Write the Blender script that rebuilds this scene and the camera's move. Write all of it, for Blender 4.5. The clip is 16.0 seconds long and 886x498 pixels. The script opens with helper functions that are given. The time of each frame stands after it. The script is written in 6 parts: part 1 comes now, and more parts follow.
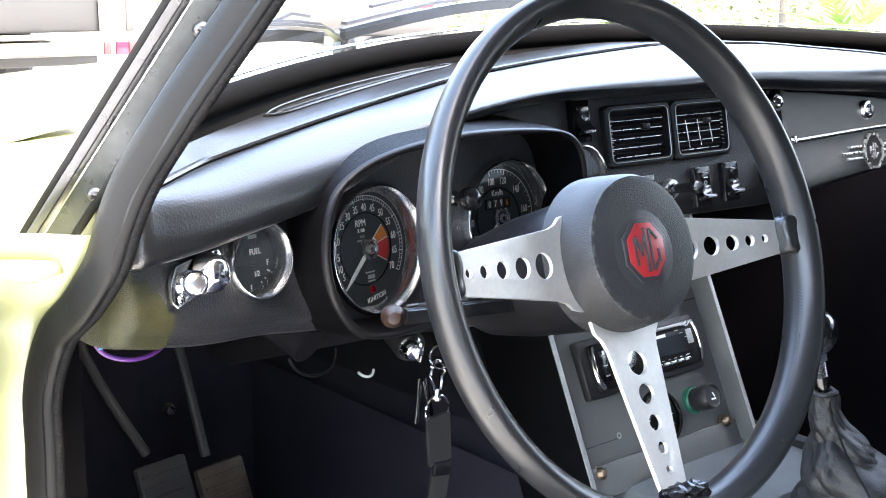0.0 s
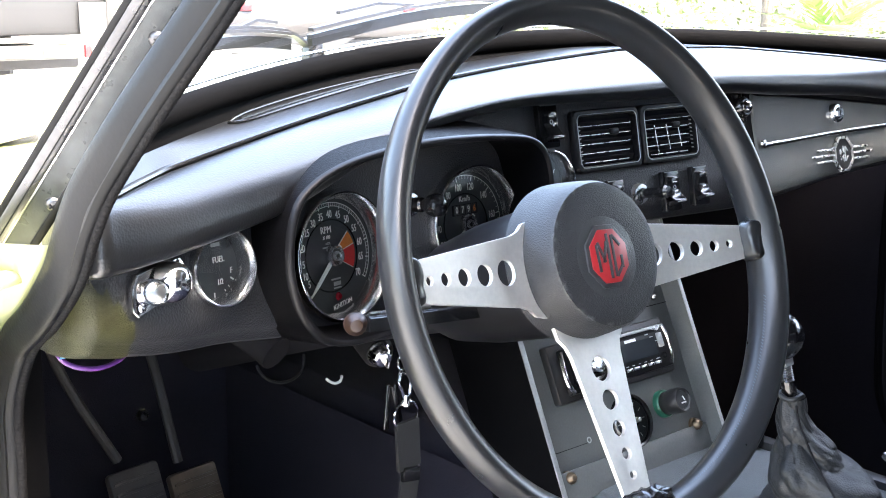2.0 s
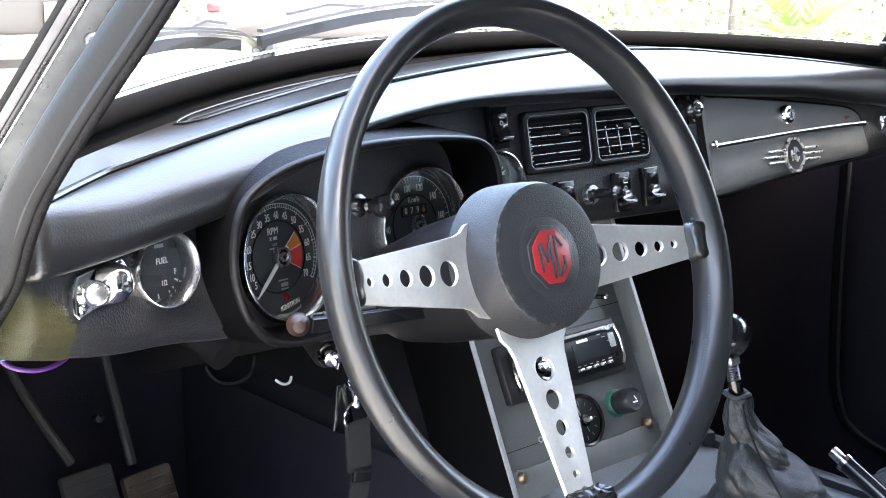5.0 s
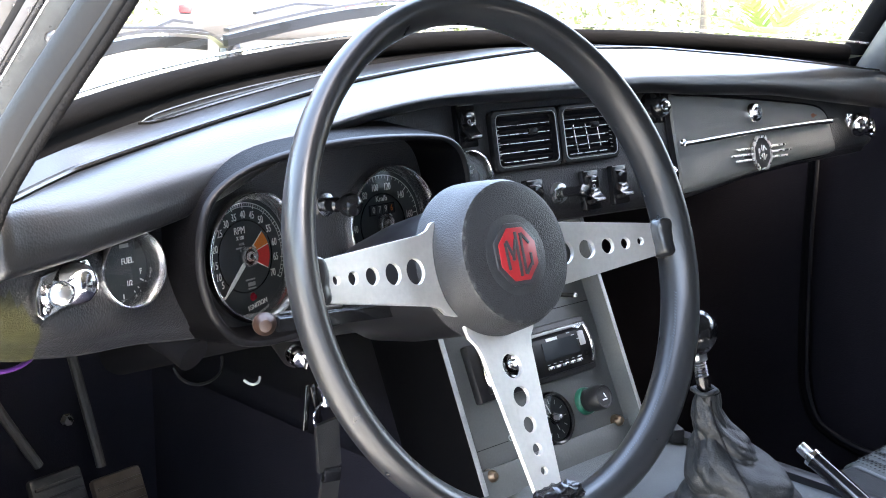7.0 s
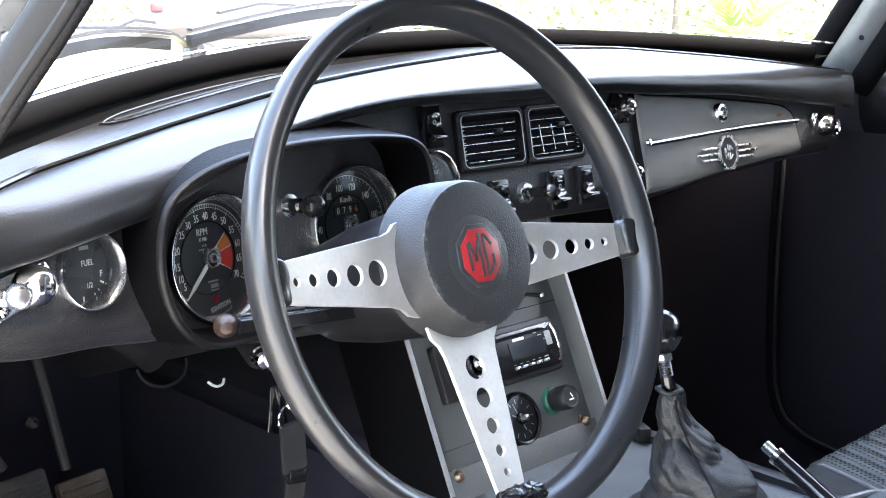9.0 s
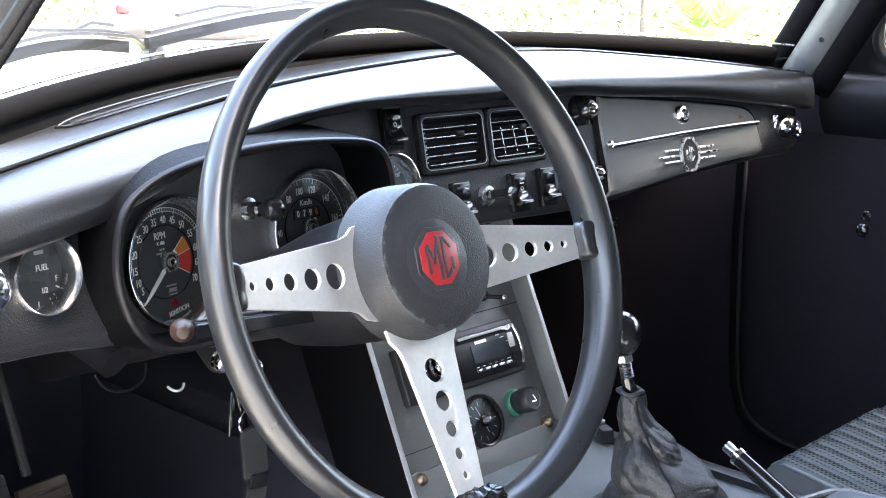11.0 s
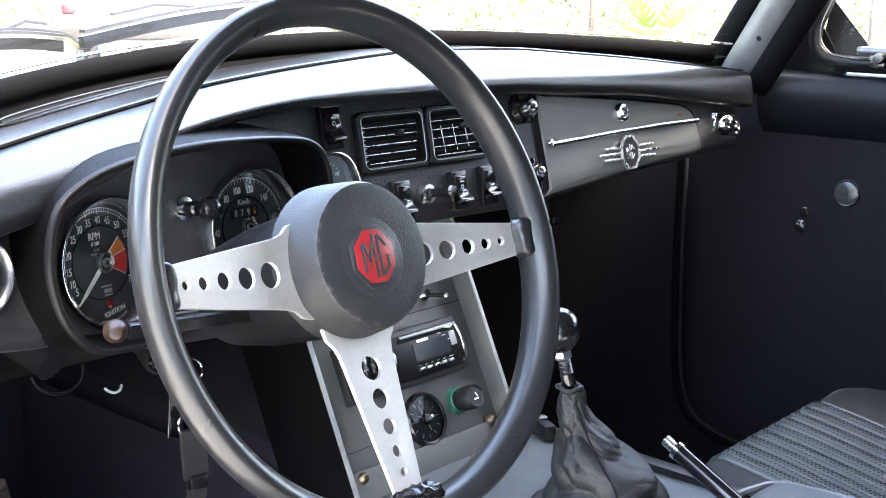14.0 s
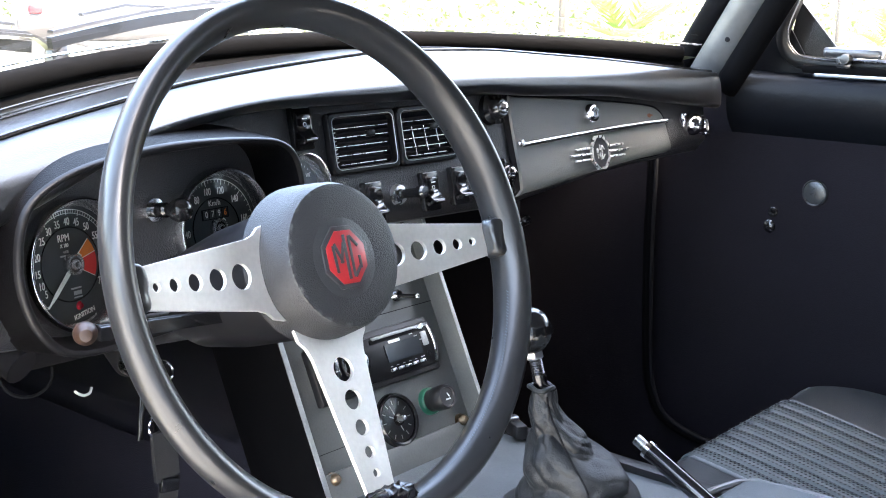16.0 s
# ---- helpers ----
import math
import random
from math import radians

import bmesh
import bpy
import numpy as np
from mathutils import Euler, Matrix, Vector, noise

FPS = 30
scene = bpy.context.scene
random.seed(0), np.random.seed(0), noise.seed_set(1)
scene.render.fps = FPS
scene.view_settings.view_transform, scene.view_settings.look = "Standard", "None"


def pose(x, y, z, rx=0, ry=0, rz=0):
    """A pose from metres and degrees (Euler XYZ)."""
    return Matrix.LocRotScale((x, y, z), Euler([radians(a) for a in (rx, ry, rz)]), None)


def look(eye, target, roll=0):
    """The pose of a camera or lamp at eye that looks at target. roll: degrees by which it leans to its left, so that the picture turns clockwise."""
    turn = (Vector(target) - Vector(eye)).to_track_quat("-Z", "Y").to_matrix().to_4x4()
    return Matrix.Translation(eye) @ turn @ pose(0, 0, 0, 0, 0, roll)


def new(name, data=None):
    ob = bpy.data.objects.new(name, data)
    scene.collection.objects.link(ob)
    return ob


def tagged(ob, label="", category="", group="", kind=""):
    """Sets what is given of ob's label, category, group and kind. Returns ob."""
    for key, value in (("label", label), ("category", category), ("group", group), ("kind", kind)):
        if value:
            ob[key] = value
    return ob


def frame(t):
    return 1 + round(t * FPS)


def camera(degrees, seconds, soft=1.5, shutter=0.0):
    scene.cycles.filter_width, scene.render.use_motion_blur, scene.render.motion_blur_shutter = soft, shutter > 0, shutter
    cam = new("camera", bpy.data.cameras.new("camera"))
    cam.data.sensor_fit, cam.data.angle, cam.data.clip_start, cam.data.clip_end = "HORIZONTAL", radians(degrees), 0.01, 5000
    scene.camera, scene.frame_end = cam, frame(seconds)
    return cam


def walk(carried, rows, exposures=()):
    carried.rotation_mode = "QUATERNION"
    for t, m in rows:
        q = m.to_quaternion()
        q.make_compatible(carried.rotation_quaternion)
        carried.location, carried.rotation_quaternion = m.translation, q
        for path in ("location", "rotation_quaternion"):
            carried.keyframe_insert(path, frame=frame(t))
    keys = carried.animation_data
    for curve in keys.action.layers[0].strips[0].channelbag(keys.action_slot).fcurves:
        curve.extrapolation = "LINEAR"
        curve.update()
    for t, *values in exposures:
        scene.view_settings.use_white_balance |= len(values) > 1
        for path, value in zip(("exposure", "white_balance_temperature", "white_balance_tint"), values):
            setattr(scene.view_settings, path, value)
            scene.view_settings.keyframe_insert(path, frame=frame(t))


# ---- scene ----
cam = camera(40.0, 16.0, soft=1.0)
PATH = [
    (0, (-0.9413, -0.7568, 0.9587), (0.3986, 0.8204, 0.4986), 0.6),
    (0.5, (-0.9392, -0.759, 0.9587), (0.4049, 0.8151, 0.4997), 0.5),
    (1, (-0.936, -0.76, 0.9597), (0.4134, 0.8088, 0.5007), 0.6),
    (1.5, (-0.9328, -0.7632, 0.9618), (0.4219, 0.8014, 0.5018), 0.6),
    (2, (-0.9296, -0.7664, 0.9629), (0.4304, 0.795, 0.505), 0.5),
    (2.5, (-0.9275, -0.7685, 0.964), (0.4388, 0.7865, 0.5071), 0.6),
    (3, (-0.9243, -0.7717, 0.964), (0.4473, 0.7791, 0.5082), 0.5),
    (3.5, (-0.9233, -0.7738, 0.964), (0.4558, 0.7706, 0.5082), 0.5),
    (4, (-0.9211, -0.777, 0.964), (0.4632, 0.7621, 0.5082), 0.6),
    (6.5, (-0.9148, -0.7844, 0.9629), (0.5067, 0.7219, 0.5082), 0.6),
    (7, (-0.9137, -0.7855, 0.9618), (0.5162, 0.7134, 0.5082), 0.6),
    (7.5, (-0.9116, -0.7855, 0.9629), (0.5247, 0.706, 0.5082), 0.7),
    (8, (-0.9105, -0.7876, 0.9618), (0.5342, 0.6964, 0.5082), 0.6),
    (8.5, (-0.9084, -0.7886, 0.9629), (0.5438, 0.6869, 0.5082), 0.7),
    (9, (-0.9063, -0.7897, 0.9629), (0.5544, 0.6773, 0.5082), 0.7),
    (11.5, (-0.8978, -0.7971, 0.964), (0.6095, 0.6243, 0.5124), 0.8),
    (12, (-0.8957, -0.8003, 0.964), (0.6201, 0.6116, 0.5124), 0.8),
    (12.5, (-0.8946, -0.8014, 0.964), (0.6307, 0.6, 0.5124), 0.8),
    (13, (-0.8936, -0.8024, 0.9629), (0.6413, 0.5883, 0.5113), 0.8),
    (13.5, (-0.8936, -0.8045, 0.9629), (0.6508, 0.5766, 0.5124), 0.8),
    (14, (-0.8936, -0.8045, 0.9629), (0.6604, 0.565, 0.5124), 0.8),
    (14.5, (-0.8936, -0.8045, 0.9629), (0.6699, 0.5554, 0.5135), 0.8),
    (15, (-0.8936, -0.8045, 0.9629), (0.6784, 0.5459, 0.5135), 0.9),
    (15.5, (-0.8936, -0.8056, 0.964), (0.6858, 0.5353, 0.5135), 0.9),
    (16, (-0.8946, -0.8045, 0.9629), (0.6932, 0.5268, 0.5145), 0.9),
]
walk(cam, [(t, look(eye, target, roll)) for t, eye, target, roll in PATH], exposures=((0, 5.08, 7300, 9), (4, 5.1, 7300, 9), (12, 5.32, 7450, 9), (16, 5.34, 7450, 9)))

# ---- light ----
world = bpy.data.worlds.new("sky")
scene.world = world
world.use_nodes = True
_wn = world.node_tree.nodes
_sky = _wn.new("ShaderNodeTexSky")
_sky.sky_type = "NISHITA"
_sky.sun_disc = False
_sky.sun_elevation = radians(55)
_sky.sun_rotation = radians(176)
_sky.air_density, _sky.dust_density, _sky.ozone_density = 1.0, 4.5, 1.5
world.node_tree.links.new(_sky.outputs[0], _wn["Background"].inputs[0])
_wn["Background"].inputs[1].default_value = 0.15
sun_data = bpy.data.lights.new("sun", "SUN")
sun_data.energy, sun_data.angle, sun_data.color = 0.9, radians(10), (1.0, 0.95, 0.88)
sun = new("sun", sun_data)
sun.matrix_world = look((0.3, -5.0, 8.0), (0, 0, 0))


# ---- materials ----
def material(name, color, rough=0.5, metal=0.0, grain=0.0, scale=300.0, bump=0.0, bscale=600.0,
             stain=0.0, sscale=9.0, coat=0.0, spec=0.5, cells=False, rvar=0.0):
    """A surface with colour variation at two scales, uneven gloss and fine relief."""
    m = bpy.data.materials.new(name)
    m.use_nodes = True
    nt = m.node_tree
    n, l = nt.nodes, nt.links
    b = n["Principled BSDF"]
    b.inputs["Roughness"].default_value = rough
    b.inputs["Metallic"].default_value = metal
    b.inputs["Specular IOR Level"].default_value = spec
    b.inputs["Coat Weight"].default_value = coat
    b.inputs["Coat Roughness"].default_value = 0.08 if metal or rough < 0.2 else 0.30 if rough > 0.3 else 0.20
    tc = n.new("ShaderNodeTexCoord")

    def noise_tex(s, detail=4.0):
        t = n.new("ShaderNodeTexNoise")
        t.inputs["Scale"].default_value = s
        t.inputs["Detail"].default_value = detail
        l.new(tc.outputs["Object"], t.inputs["Vector"])
        return t

    base = (*color, 1.0)
    b.inputs["Base Color"].default_value = base
    if grain or stain:
        a, c = noise_tex(scale), noise_tex(sscale, 6.0)
        add = n.new("ShaderNodeMath")
        add.operation = "MULTIPLY_ADD"
        l.new(a.outputs[0], add.inputs[0])
        add.inputs[1].default_value = grain
        big = n.new("ShaderNodeMath")
        big.operation = "MULTIPLY"
        l.new(c.outputs[0], big.inputs[0])
        big.inputs[1].default_value = stain
        l.new(big.outputs[0], add.inputs[2])
        off = n.new("ShaderNodeMath")
        off.operation = "ADD"
        l.new(add.outputs[0], off.inputs[0])
        off.inputs[1].default_value = 1.0 - 0.5 * (grain + stain)
        mix = n.new("ShaderNodeVectorMath")
        mix.operation = "SCALE"
        mix.inputs[0].default_value = color
        l.new(off.outputs[0], mix.inputs["Scale"])
        l.new(mix.outputs[0], b.inputs["Base Color"])
    if rvar:
        r = noise_tex(sscale * 2.3, 5.0)
        rm = n.new("ShaderNodeMapRange")
        rm.inputs["To Min"].default_value = max(0.02, rough - rvar)
        rm.inputs["To Max"].default_value = min(1.0, rough + rvar)
        l.new(r.outputs[0], rm.inputs["Value"])
        l.new(rm.outputs[0], b.inputs["Roughness"])
    if bump:
        bp = n.new("ShaderNodeBump")
        bp.inputs["Strength"].default_value = bump
        bp.inputs["Distance"].default_value = 0.001
        if cells:
            v = n.new("ShaderNodeTexVoronoi")
            v.inputs["Scale"].default_value = bscale
            l.new(tc.outputs["Object"], v.inputs["Vector"])
            l.new(v.outputs["Distance"], bp.inputs["Height"])
        else:
            l.new(noise_tex(bscale, 6.0).outputs[0], bp.inputs["Height"])
        l.new(bp.outputs[0], b.inputs["Normal"])
        if coat:
            l.new(bp.outputs[0], b.inputs["Coat Normal"])
    return m


def glass_material(name, tint=(1, 1, 1), rough=0.0):
    m = bpy.data.materials.new(name)
    m.use_nodes = True
    n, l = m.node_tree.nodes, m.node_tree.links
    n.remove(n["Principled BSDF"])
    tr, gl, mix, fr = (n.new("ShaderNodeBsdfTransparent"), n.new("ShaderNodeBsdfGlossy"),
                       n.new("ShaderNodeMixShader"), n.new("ShaderNodeFresnel"))
    tr.inputs[0].default_value = (*tint, 1)
    gl.inputs["Roughness"].default_value = rough
    fr.inputs[0].default_value = 1.45
    l.new(fr.outputs[0], mix.inputs[0])
    l.new(tr.outputs[0], mix.inputs[1])
    l.new(gl.outputs[0], mix.inputs[2])
    l.new(mix.outputs[0], n["Material Output"].inputs[0])
    return m


VINYL = material("padded black vinyl", (0.0034, 0.0037, 0.0045), 0.30, grain=0.3, scale=500, bump=0.13, bscale=600,
                 stain=0.3, sscale=7, cells=True, rvar=0.03, spec=0.8)
# Near-black copy for parts that lie in shade; the shade is in the colour.
SHADE_VINYL = material("matt black vinyl darkened for shade", (0.00247, 0.00247, 0.002881), 0.7, spec=0.02, grain=0.3, scale=400, stain=0.4, bump=0.2)
CRACKLE = material("black crackle painted steel", (0.0145, 0.0151, 0.0174), 0.40, grain=0.5, scale=700, bump=0.55, bscale=640,
                   stain=0.5, sscale=14, cells=True, rvar=0.12)
LID = material("charcoal glovebox vinyl", (0.110, 0.1155, 0.1115), 0.45, grain=0.5, scale=700, bump=0.25, bscale=1100,
               stain=0.35, sscale=12, cells=True, rvar=0.08)
PLASTIC = material("black gloss plastic", (0.00728, 0.00728, 0.008008), 0.17, grain=0.2, stain=0.3, rvar=0.06, spec=0.6)
HOOD_VINYL = material("smooth black hood vinyl", (0.0022, 0.0022, 0.0026), 0.46, spec=0.04, grain=0.3, scale=500, bump=0.2, bscale=900, stain=0.3, sscale=9, cells=True, rvar=0.08)
MATTE = material("matt black plastic", (0.0098, 0.0098, 0.01078), 0.45, spec=0.4, grain=0.3, stain=0.3, bump=0.15, bscale=900, rvar=0.1)
HOLE = material("black void lining", (0.01092, 0.01092, 0.01267), 0.85, spec=0.04, grain=0.3, stain=0.3)
LEATHER_RIM = material("worn black leather", (0.0110, 0.0114, 0.0122), 0.29, grain=0.3, scale=420, bump=0.025, bscale=900,
                       stain=0.3, sscale=30, rvar=0.04, spec=0.42)
BOSS = material("grained black rubber", (0.018, 0.01845, 0.0198), 0.44, grain=0.4, scale=500, bump=0.30, bscale=900, stain=0.5, sscale=20, rvar=0.1)
ALLOY = material("brushed aluminium", (0.6887, 0.6777, 0.6406), 0.44, metal=0.85, grain=0.22, scale=260, stain=0.25, sscale=25, bump=0.10, bscale=500, rvar=0.12)
PILLAR_ALLOY = material("dull weathered aluminium", (0.0884, 0.09152, 0.09568), 0.45, metal=0.3, grain=0.3, scale=120, stain=0.7, sscale=22, bump=0.05, rvar=0.12)
# Pillar aluminium in a darker copy to offset sky light; mottling includes dark reflections.
WEB_ALLOY = material("aluminium darkened against sky light", (0.050, 0.055, 0.058), 0.32, metal=0.6, grain=0.5, scale=150, stain=1.1, sscale=45, bump=0.10, rvar=0.18)
STRIP_ALLOY = material("weathered bright strip", (0.0855, 0.0855, 0.09), 0.30, metal=0.8, grain=0.3, scale=200, stain=0.6, sscale=30, rvar=0.12)
BEZEL = material("polished bezel chrome", (0.72, 0.72, 0.73), 0.22, metal=1.0, grain=0.1, stain=0.2, sscale=60, rvar=0.06)
PLATE = material("grey black gauge plate", (0.0231, 0.0231, 0.0252), 0.42, grain=0.5, scale=600, bump=0.5, bscale=700, stain=0.6, sscale=24, cells=True, rvar=0.12)
CHROME = material("chrome", (0.80, 0.80, 0.81), 0.14, metal=1.0, stain=0.08, rvar=0.03)
DULL_CHROME = material("worn bright metal", (0.5, 0.5, 0.5), 0.28, metal=1.0, grain=0.2, stain=0.4, sscale=40, rvar=0.1)
BRASS = material("aged brass", (0.15, 0.11, 0.075), 0.35, metal=0.9, grain=0.3, stain=0.5, sscale=60, rvar=0.1)
COPPER = material("brown varnished knob", (0.016, 0.0075, 0.0045), 0.38, spec=0.35, grain=0.2, stain=0.5, sscale=90)
DIAL = material("black gauge dial", (0.0351, 0.0405, 0.0432), 0.42, grain=0.2, stain=0.25, sscale=30)
PRINT = material("white dial print", (0.82, 0.82, 0.78), 0.6, grain=0.15)
FADED = material("grey small print", (0.3705, 0.3802, 0.3705), 0.6, grain=0.15)
ORANGE = material("orange dial print", (0.7605, 0.2242, 0.02925), 0.55, grain=0.15)

def scuffed(m, r0, r1, strength):
    """Adds pale scuffs to a turned part where its radius lies between r0 and r1."""
    n, l = m.node_tree.nodes, m.node_tree.links
    b = n["Principled BSDF"]
    tc = n.new("ShaderNodeTexCoord")
    flat = n.new("ShaderNodeVectorMath")
    flat.operation = "MULTIPLY"
    flat.inputs[1].default_value = (1, 1, 0)
    size = n.new("ShaderNodeVectorMath")
    size.operation = "LENGTH"
    l.new(tc.outputs["Object"], flat.inputs[0])
    l.new(flat.outputs[0], size.inputs[0])
    a, z = n.new("ShaderNodeMapRange"), n.new("ShaderNodeMapRange")
    for node, lo, hi in ((a, r0 - 0.0012, r0), (z, r1 + 0.0012, r1)):
        node.inputs["From Min"].default_value, node.inputs["From Max"].default_value = lo, hi
        l.new(size.outputs["Value"], node.inputs["Value"])
    t = n.new("ShaderNodeTexNoise")
    t.inputs["Scale"].default_value, t.inputs["Detail"].default_value = 190.0, 6.0
    l.new(tc.outputs["Object"], t.inputs["Vector"])
    cut = n.new("ShaderNodeMapRange")
    cut.inputs["From Min"].default_value, cut.inputs["From Max"].default_value = 0.50, 0.66
    l.new(t.outputs[0], cut.inputs["Value"])
    m1, m2, m3 = n.new("ShaderNodeMath"), n.new("ShaderNodeMath"), n.new("ShaderNodeMath")
    for node in (m1, m2, m3):
        node.operation = "MULTIPLY"
    l.new(a.outputs[0], m1.inputs[0])
    l.new(z.outputs[0], m1.inputs[1])
    l.new(m1.outputs[0], m2.inputs[0])
    l.new(cut.outputs[0], m2.inputs[1])
    l.new(m2.outputs[0], m3.inputs[0])
    m3.inputs[1].default_value = strength
    mix = n.new("ShaderNodeMix")
    mix.data_type = "RGBA"
    l.new(m3.outputs[0], mix.inputs["Factor"])
    old = b.inputs["Base Color"].links[0].from_socket
    l.new(old, mix.inputs["A"])
    mix.inputs["B"].default_value = (0.16, 0.16, 0.155, 1)
    l.new(mix.outputs["Result"], b.inputs["Base Color"])
    return m


HORN_PAD = scuffed(material("scuffed black horn pad", (0.0150, 0.0154, 0.0165), 0.46, spec=0.36, grain=0.5, scale=420, bump=0.34, bscale=980, stain=0.5, sscale=20, rvar=0.1, cells=True), 0.0486, 0.0497, 0.26)
RED = material("red enamel", (0.2496, 0.01248, 0.0156), 0.35, grain=0.2, stain=0.3, sscale=50)
RED_DIAL = material("red dial print", (0.702, 0.039, 0.03413), 0.5, grain=0.15)
RED_LENS = material("dark red lens", (0.30, 0.008, 0.02), 0.12, grain=0.1)
RUST = material("rust brown chip", (0.16, 0.06, 0.03), 0.8, grain=0.6, scale=600, stain=0.5, sscale=200)
EMBLEM = material("bright emblem and slat highlight", (0.5775, 0.5775, 0.567), 0.28, metal=0.75, grain=0.2, stain=0.3, sscale=60, rvar=0.08)
BLACK_TRIM = material("black vent moulding", (0.0063, 0.0063, 0.007), 0.32, spec=0.14, grain=0.3, stain=0.3, rvar=0.08)
PANEL = material("grey painted console panel", (0.07776, 0.08208, 0.07992), 0.46, spec=0.4, grain=0.35, scale=500, bump=0.2, bscale=500, stain=0.5, sscale=14, rvar=0.1)
# Bare metal, also used for painted highlight lines on vents and rockers.
EDGE = material("bare metal and highlight edge", (0.33, 0.34, 0.335), 0.45, metal=0.5, grain=0.5, scale=500, stain=0.6, sscale=60, bump=0.3, bscale=700)
WIPER = material("grey wiper metal", (0.022, 0.022, 0.0242), 0.4, metal=0.3, grain=0.3, stain=0.3)
RUBBER = material("weathered door rubber", (0.0064, 0.0068, 0.0075), 0.40, spec=0.14, grain=0.35, scale=400, bump=0.2, bscale=400, stain=0.8, sscale=18, rvar=0.12)
TRIM_CORD = material("woven edge piping", (0.0055, 0.0055, 0.006), 0.62, spec=0.08, grain=0.5, scale=900, bump=0.4, bscale=900, stain=0.3)
PAINT = material("lime yellow car paint", (0.26, 0.272, 0.135), 0.25, grain=0.06, stain=0.12, sscale=6, coat=0.6)
OLIVE = material("worn olive overspray", (0.022, 0.0225, 0.0085), 0.5, spec=0.3, grain=0.8, scale=260, stain=1.2, sscale=90, bump=0.4, bscale=1000, cells=True)
CARPET = material("black carpet", (0.0195, 0.0190, 0.0270), 0.95, spec=0.1, grain=0.6, scale=900, bump=0.7, bscale=700, stain=0.4)
TUNNEL = material("charcoal tunnel vinyl", (0.06732, 0.07714, 0.08135), 0.46, grain=0.35, scale=500, bump=0.3, bscale=900, stain=0.7, sscale=14, cells=True, rvar=0.12)
BOOT_LEATHER = material("soft black leather", (0.0125, 0.0137, 0.0148), 0.50, spec=0.32, grain=0.4, scale=300, bump=0.30, bscale=620, stain=0.4, sscale=30, rvar=0.06, cells=True)
SEAT = material("black seat vinyl", (0.036, 0.045, 0.047), 0.40, spec=0.35, grain=0.3, scale=500, bump=0.3, bscale=800, stain=0.3, cells=True, rvar=0.08)
SEAT_SMOOTH = material("smooth black seat vinyl", (0.01248, 0.01482, 0.01677), 0.42, grain=0.3, scale=500, bump=0.2, bscale=900, stain=0.4, cells=True, rvar=0.08)
DOORSKIN = material("dark blue black door vinyl", (0.0028, 0.0034, 0.0048), 0.40, spec=0.10, grain=0.3, scale=300, bump=0.7, bscale=70, stain=0.5, sscale=8, rvar=0.1)
DOORPANEL = material("black door card", (0.0082, 0.0075, 0.0098), 0.75, spec=0.04, grain=0.3, scale=300, bump=0.3, bscale=500, stain=0.4, rvar=0.1)
GREEN = material("green lighter collar", (0.0096, 0.088, 0.052), 0.3, grain=0.2, stain=0.3)
SCREEN = material("dim display glass", (0.02, 0.024, 0.028), 0.12, grain=0.1, stain=0.2)
STRAP = material("black webbing", (0.008, 0.008, 0.0086), 0.7, grain=0.5, scale=900, bump=0.6, bscale=1200, stain=0.3)
PEDAL_RUBBER = material("dusty pedal rubber", (0.030, 0.030, 0.031), 0.55, grain=0.5, scale=300, bump=0.3, bscale=400, stain=0.8, sscale=40, rvar=0.12)
# Brown tint stands in for the reddish-brown light on the second pad.
PEDAL_BROWN = material("pedal metal tinted for brown light", (0.10, 0.08, 0.062), 0.40, metal=0.5, grain=0.4, scale=300, stain=0.7, sscale=50, rvar=0.12)
PURPLE = material("purple cable sheath", (0.1, 0.025, 0.165), 0.4, grain=0.2)
BLUE = material("blue tape", (0.05, 0.22, 0.34), 0.5, grain=0.2)
STITCH = material("blue grey thread", (0.054, 0.072, 0.09), 0.8, grain=0.4)
CONCRETE = material("sunlit concrete", (0.36, 0.369, 0.369), 0.85, grain=0.3, scale=60, stain=0.4, sscale=1.2, bump=0.3, bscale=80)
TRUCK_GREY = material("grey lorry panel", (0.01469, 0.0155, 0.01714), 0.5, grain=0.1, stain=0.25, sscale=2)
TRUCK_WHITE = material("white lorry paint", (0.05712, 0.0544, 0.04787), 0.5, grain=0.1, stain=0.3, sscale=3)
PLACARD_WHITE = material("clean white board", (0.1445, 0.1428, 0.136), 0.5, grain=0.1, stain=0.2, sscale=5)
TYRE = material("tyre rubber", (0.025, 0.025, 0.026), 0.8, grain=0.3)
SILVER = material("silver car paint", (0.064, 0.0672, 0.0704), 0.35, metal=0.3, grain=0.1, stain=0.1, coat=0.5)
DARK_GLASS = material("dark tinted glass", (0.03, 0.035, 0.04), 0.05, stain=0.1)
# Two leaf tones carry hedge light: darker for shadows, pale for sunlit leaves.
LEAF = material("green leaf toned for hedge shadows", (0.115, 0.16, 0.06), 0.6, grain=0.2, scale=14, stain=0.6, sscale=2.0)
PALE_LEAF = material("pale blossom and sunlit leaf", (0.26, 0.275, 0.19), 0.6, grain=0.3, scale=14, stain=0.4, sscale=2.0)
PALM_LEAF = material("palm frond", (0.1326, 0.2106, 0.0546), 0.45, grain=0.5, scale=20, stain=0.4, sscale=3.0)
BARK = material("grey bark", (0.05, 0.045, 0.038), 0.85, grain=0.6, scale=30, stain=0.4, bump=0.5, bscale=40)
WALL = material("pale rendered wall", (0.30, 0.295, 0.27), 0.85, grain=0.2, scale=40, stain=0.3, sscale=1.0)
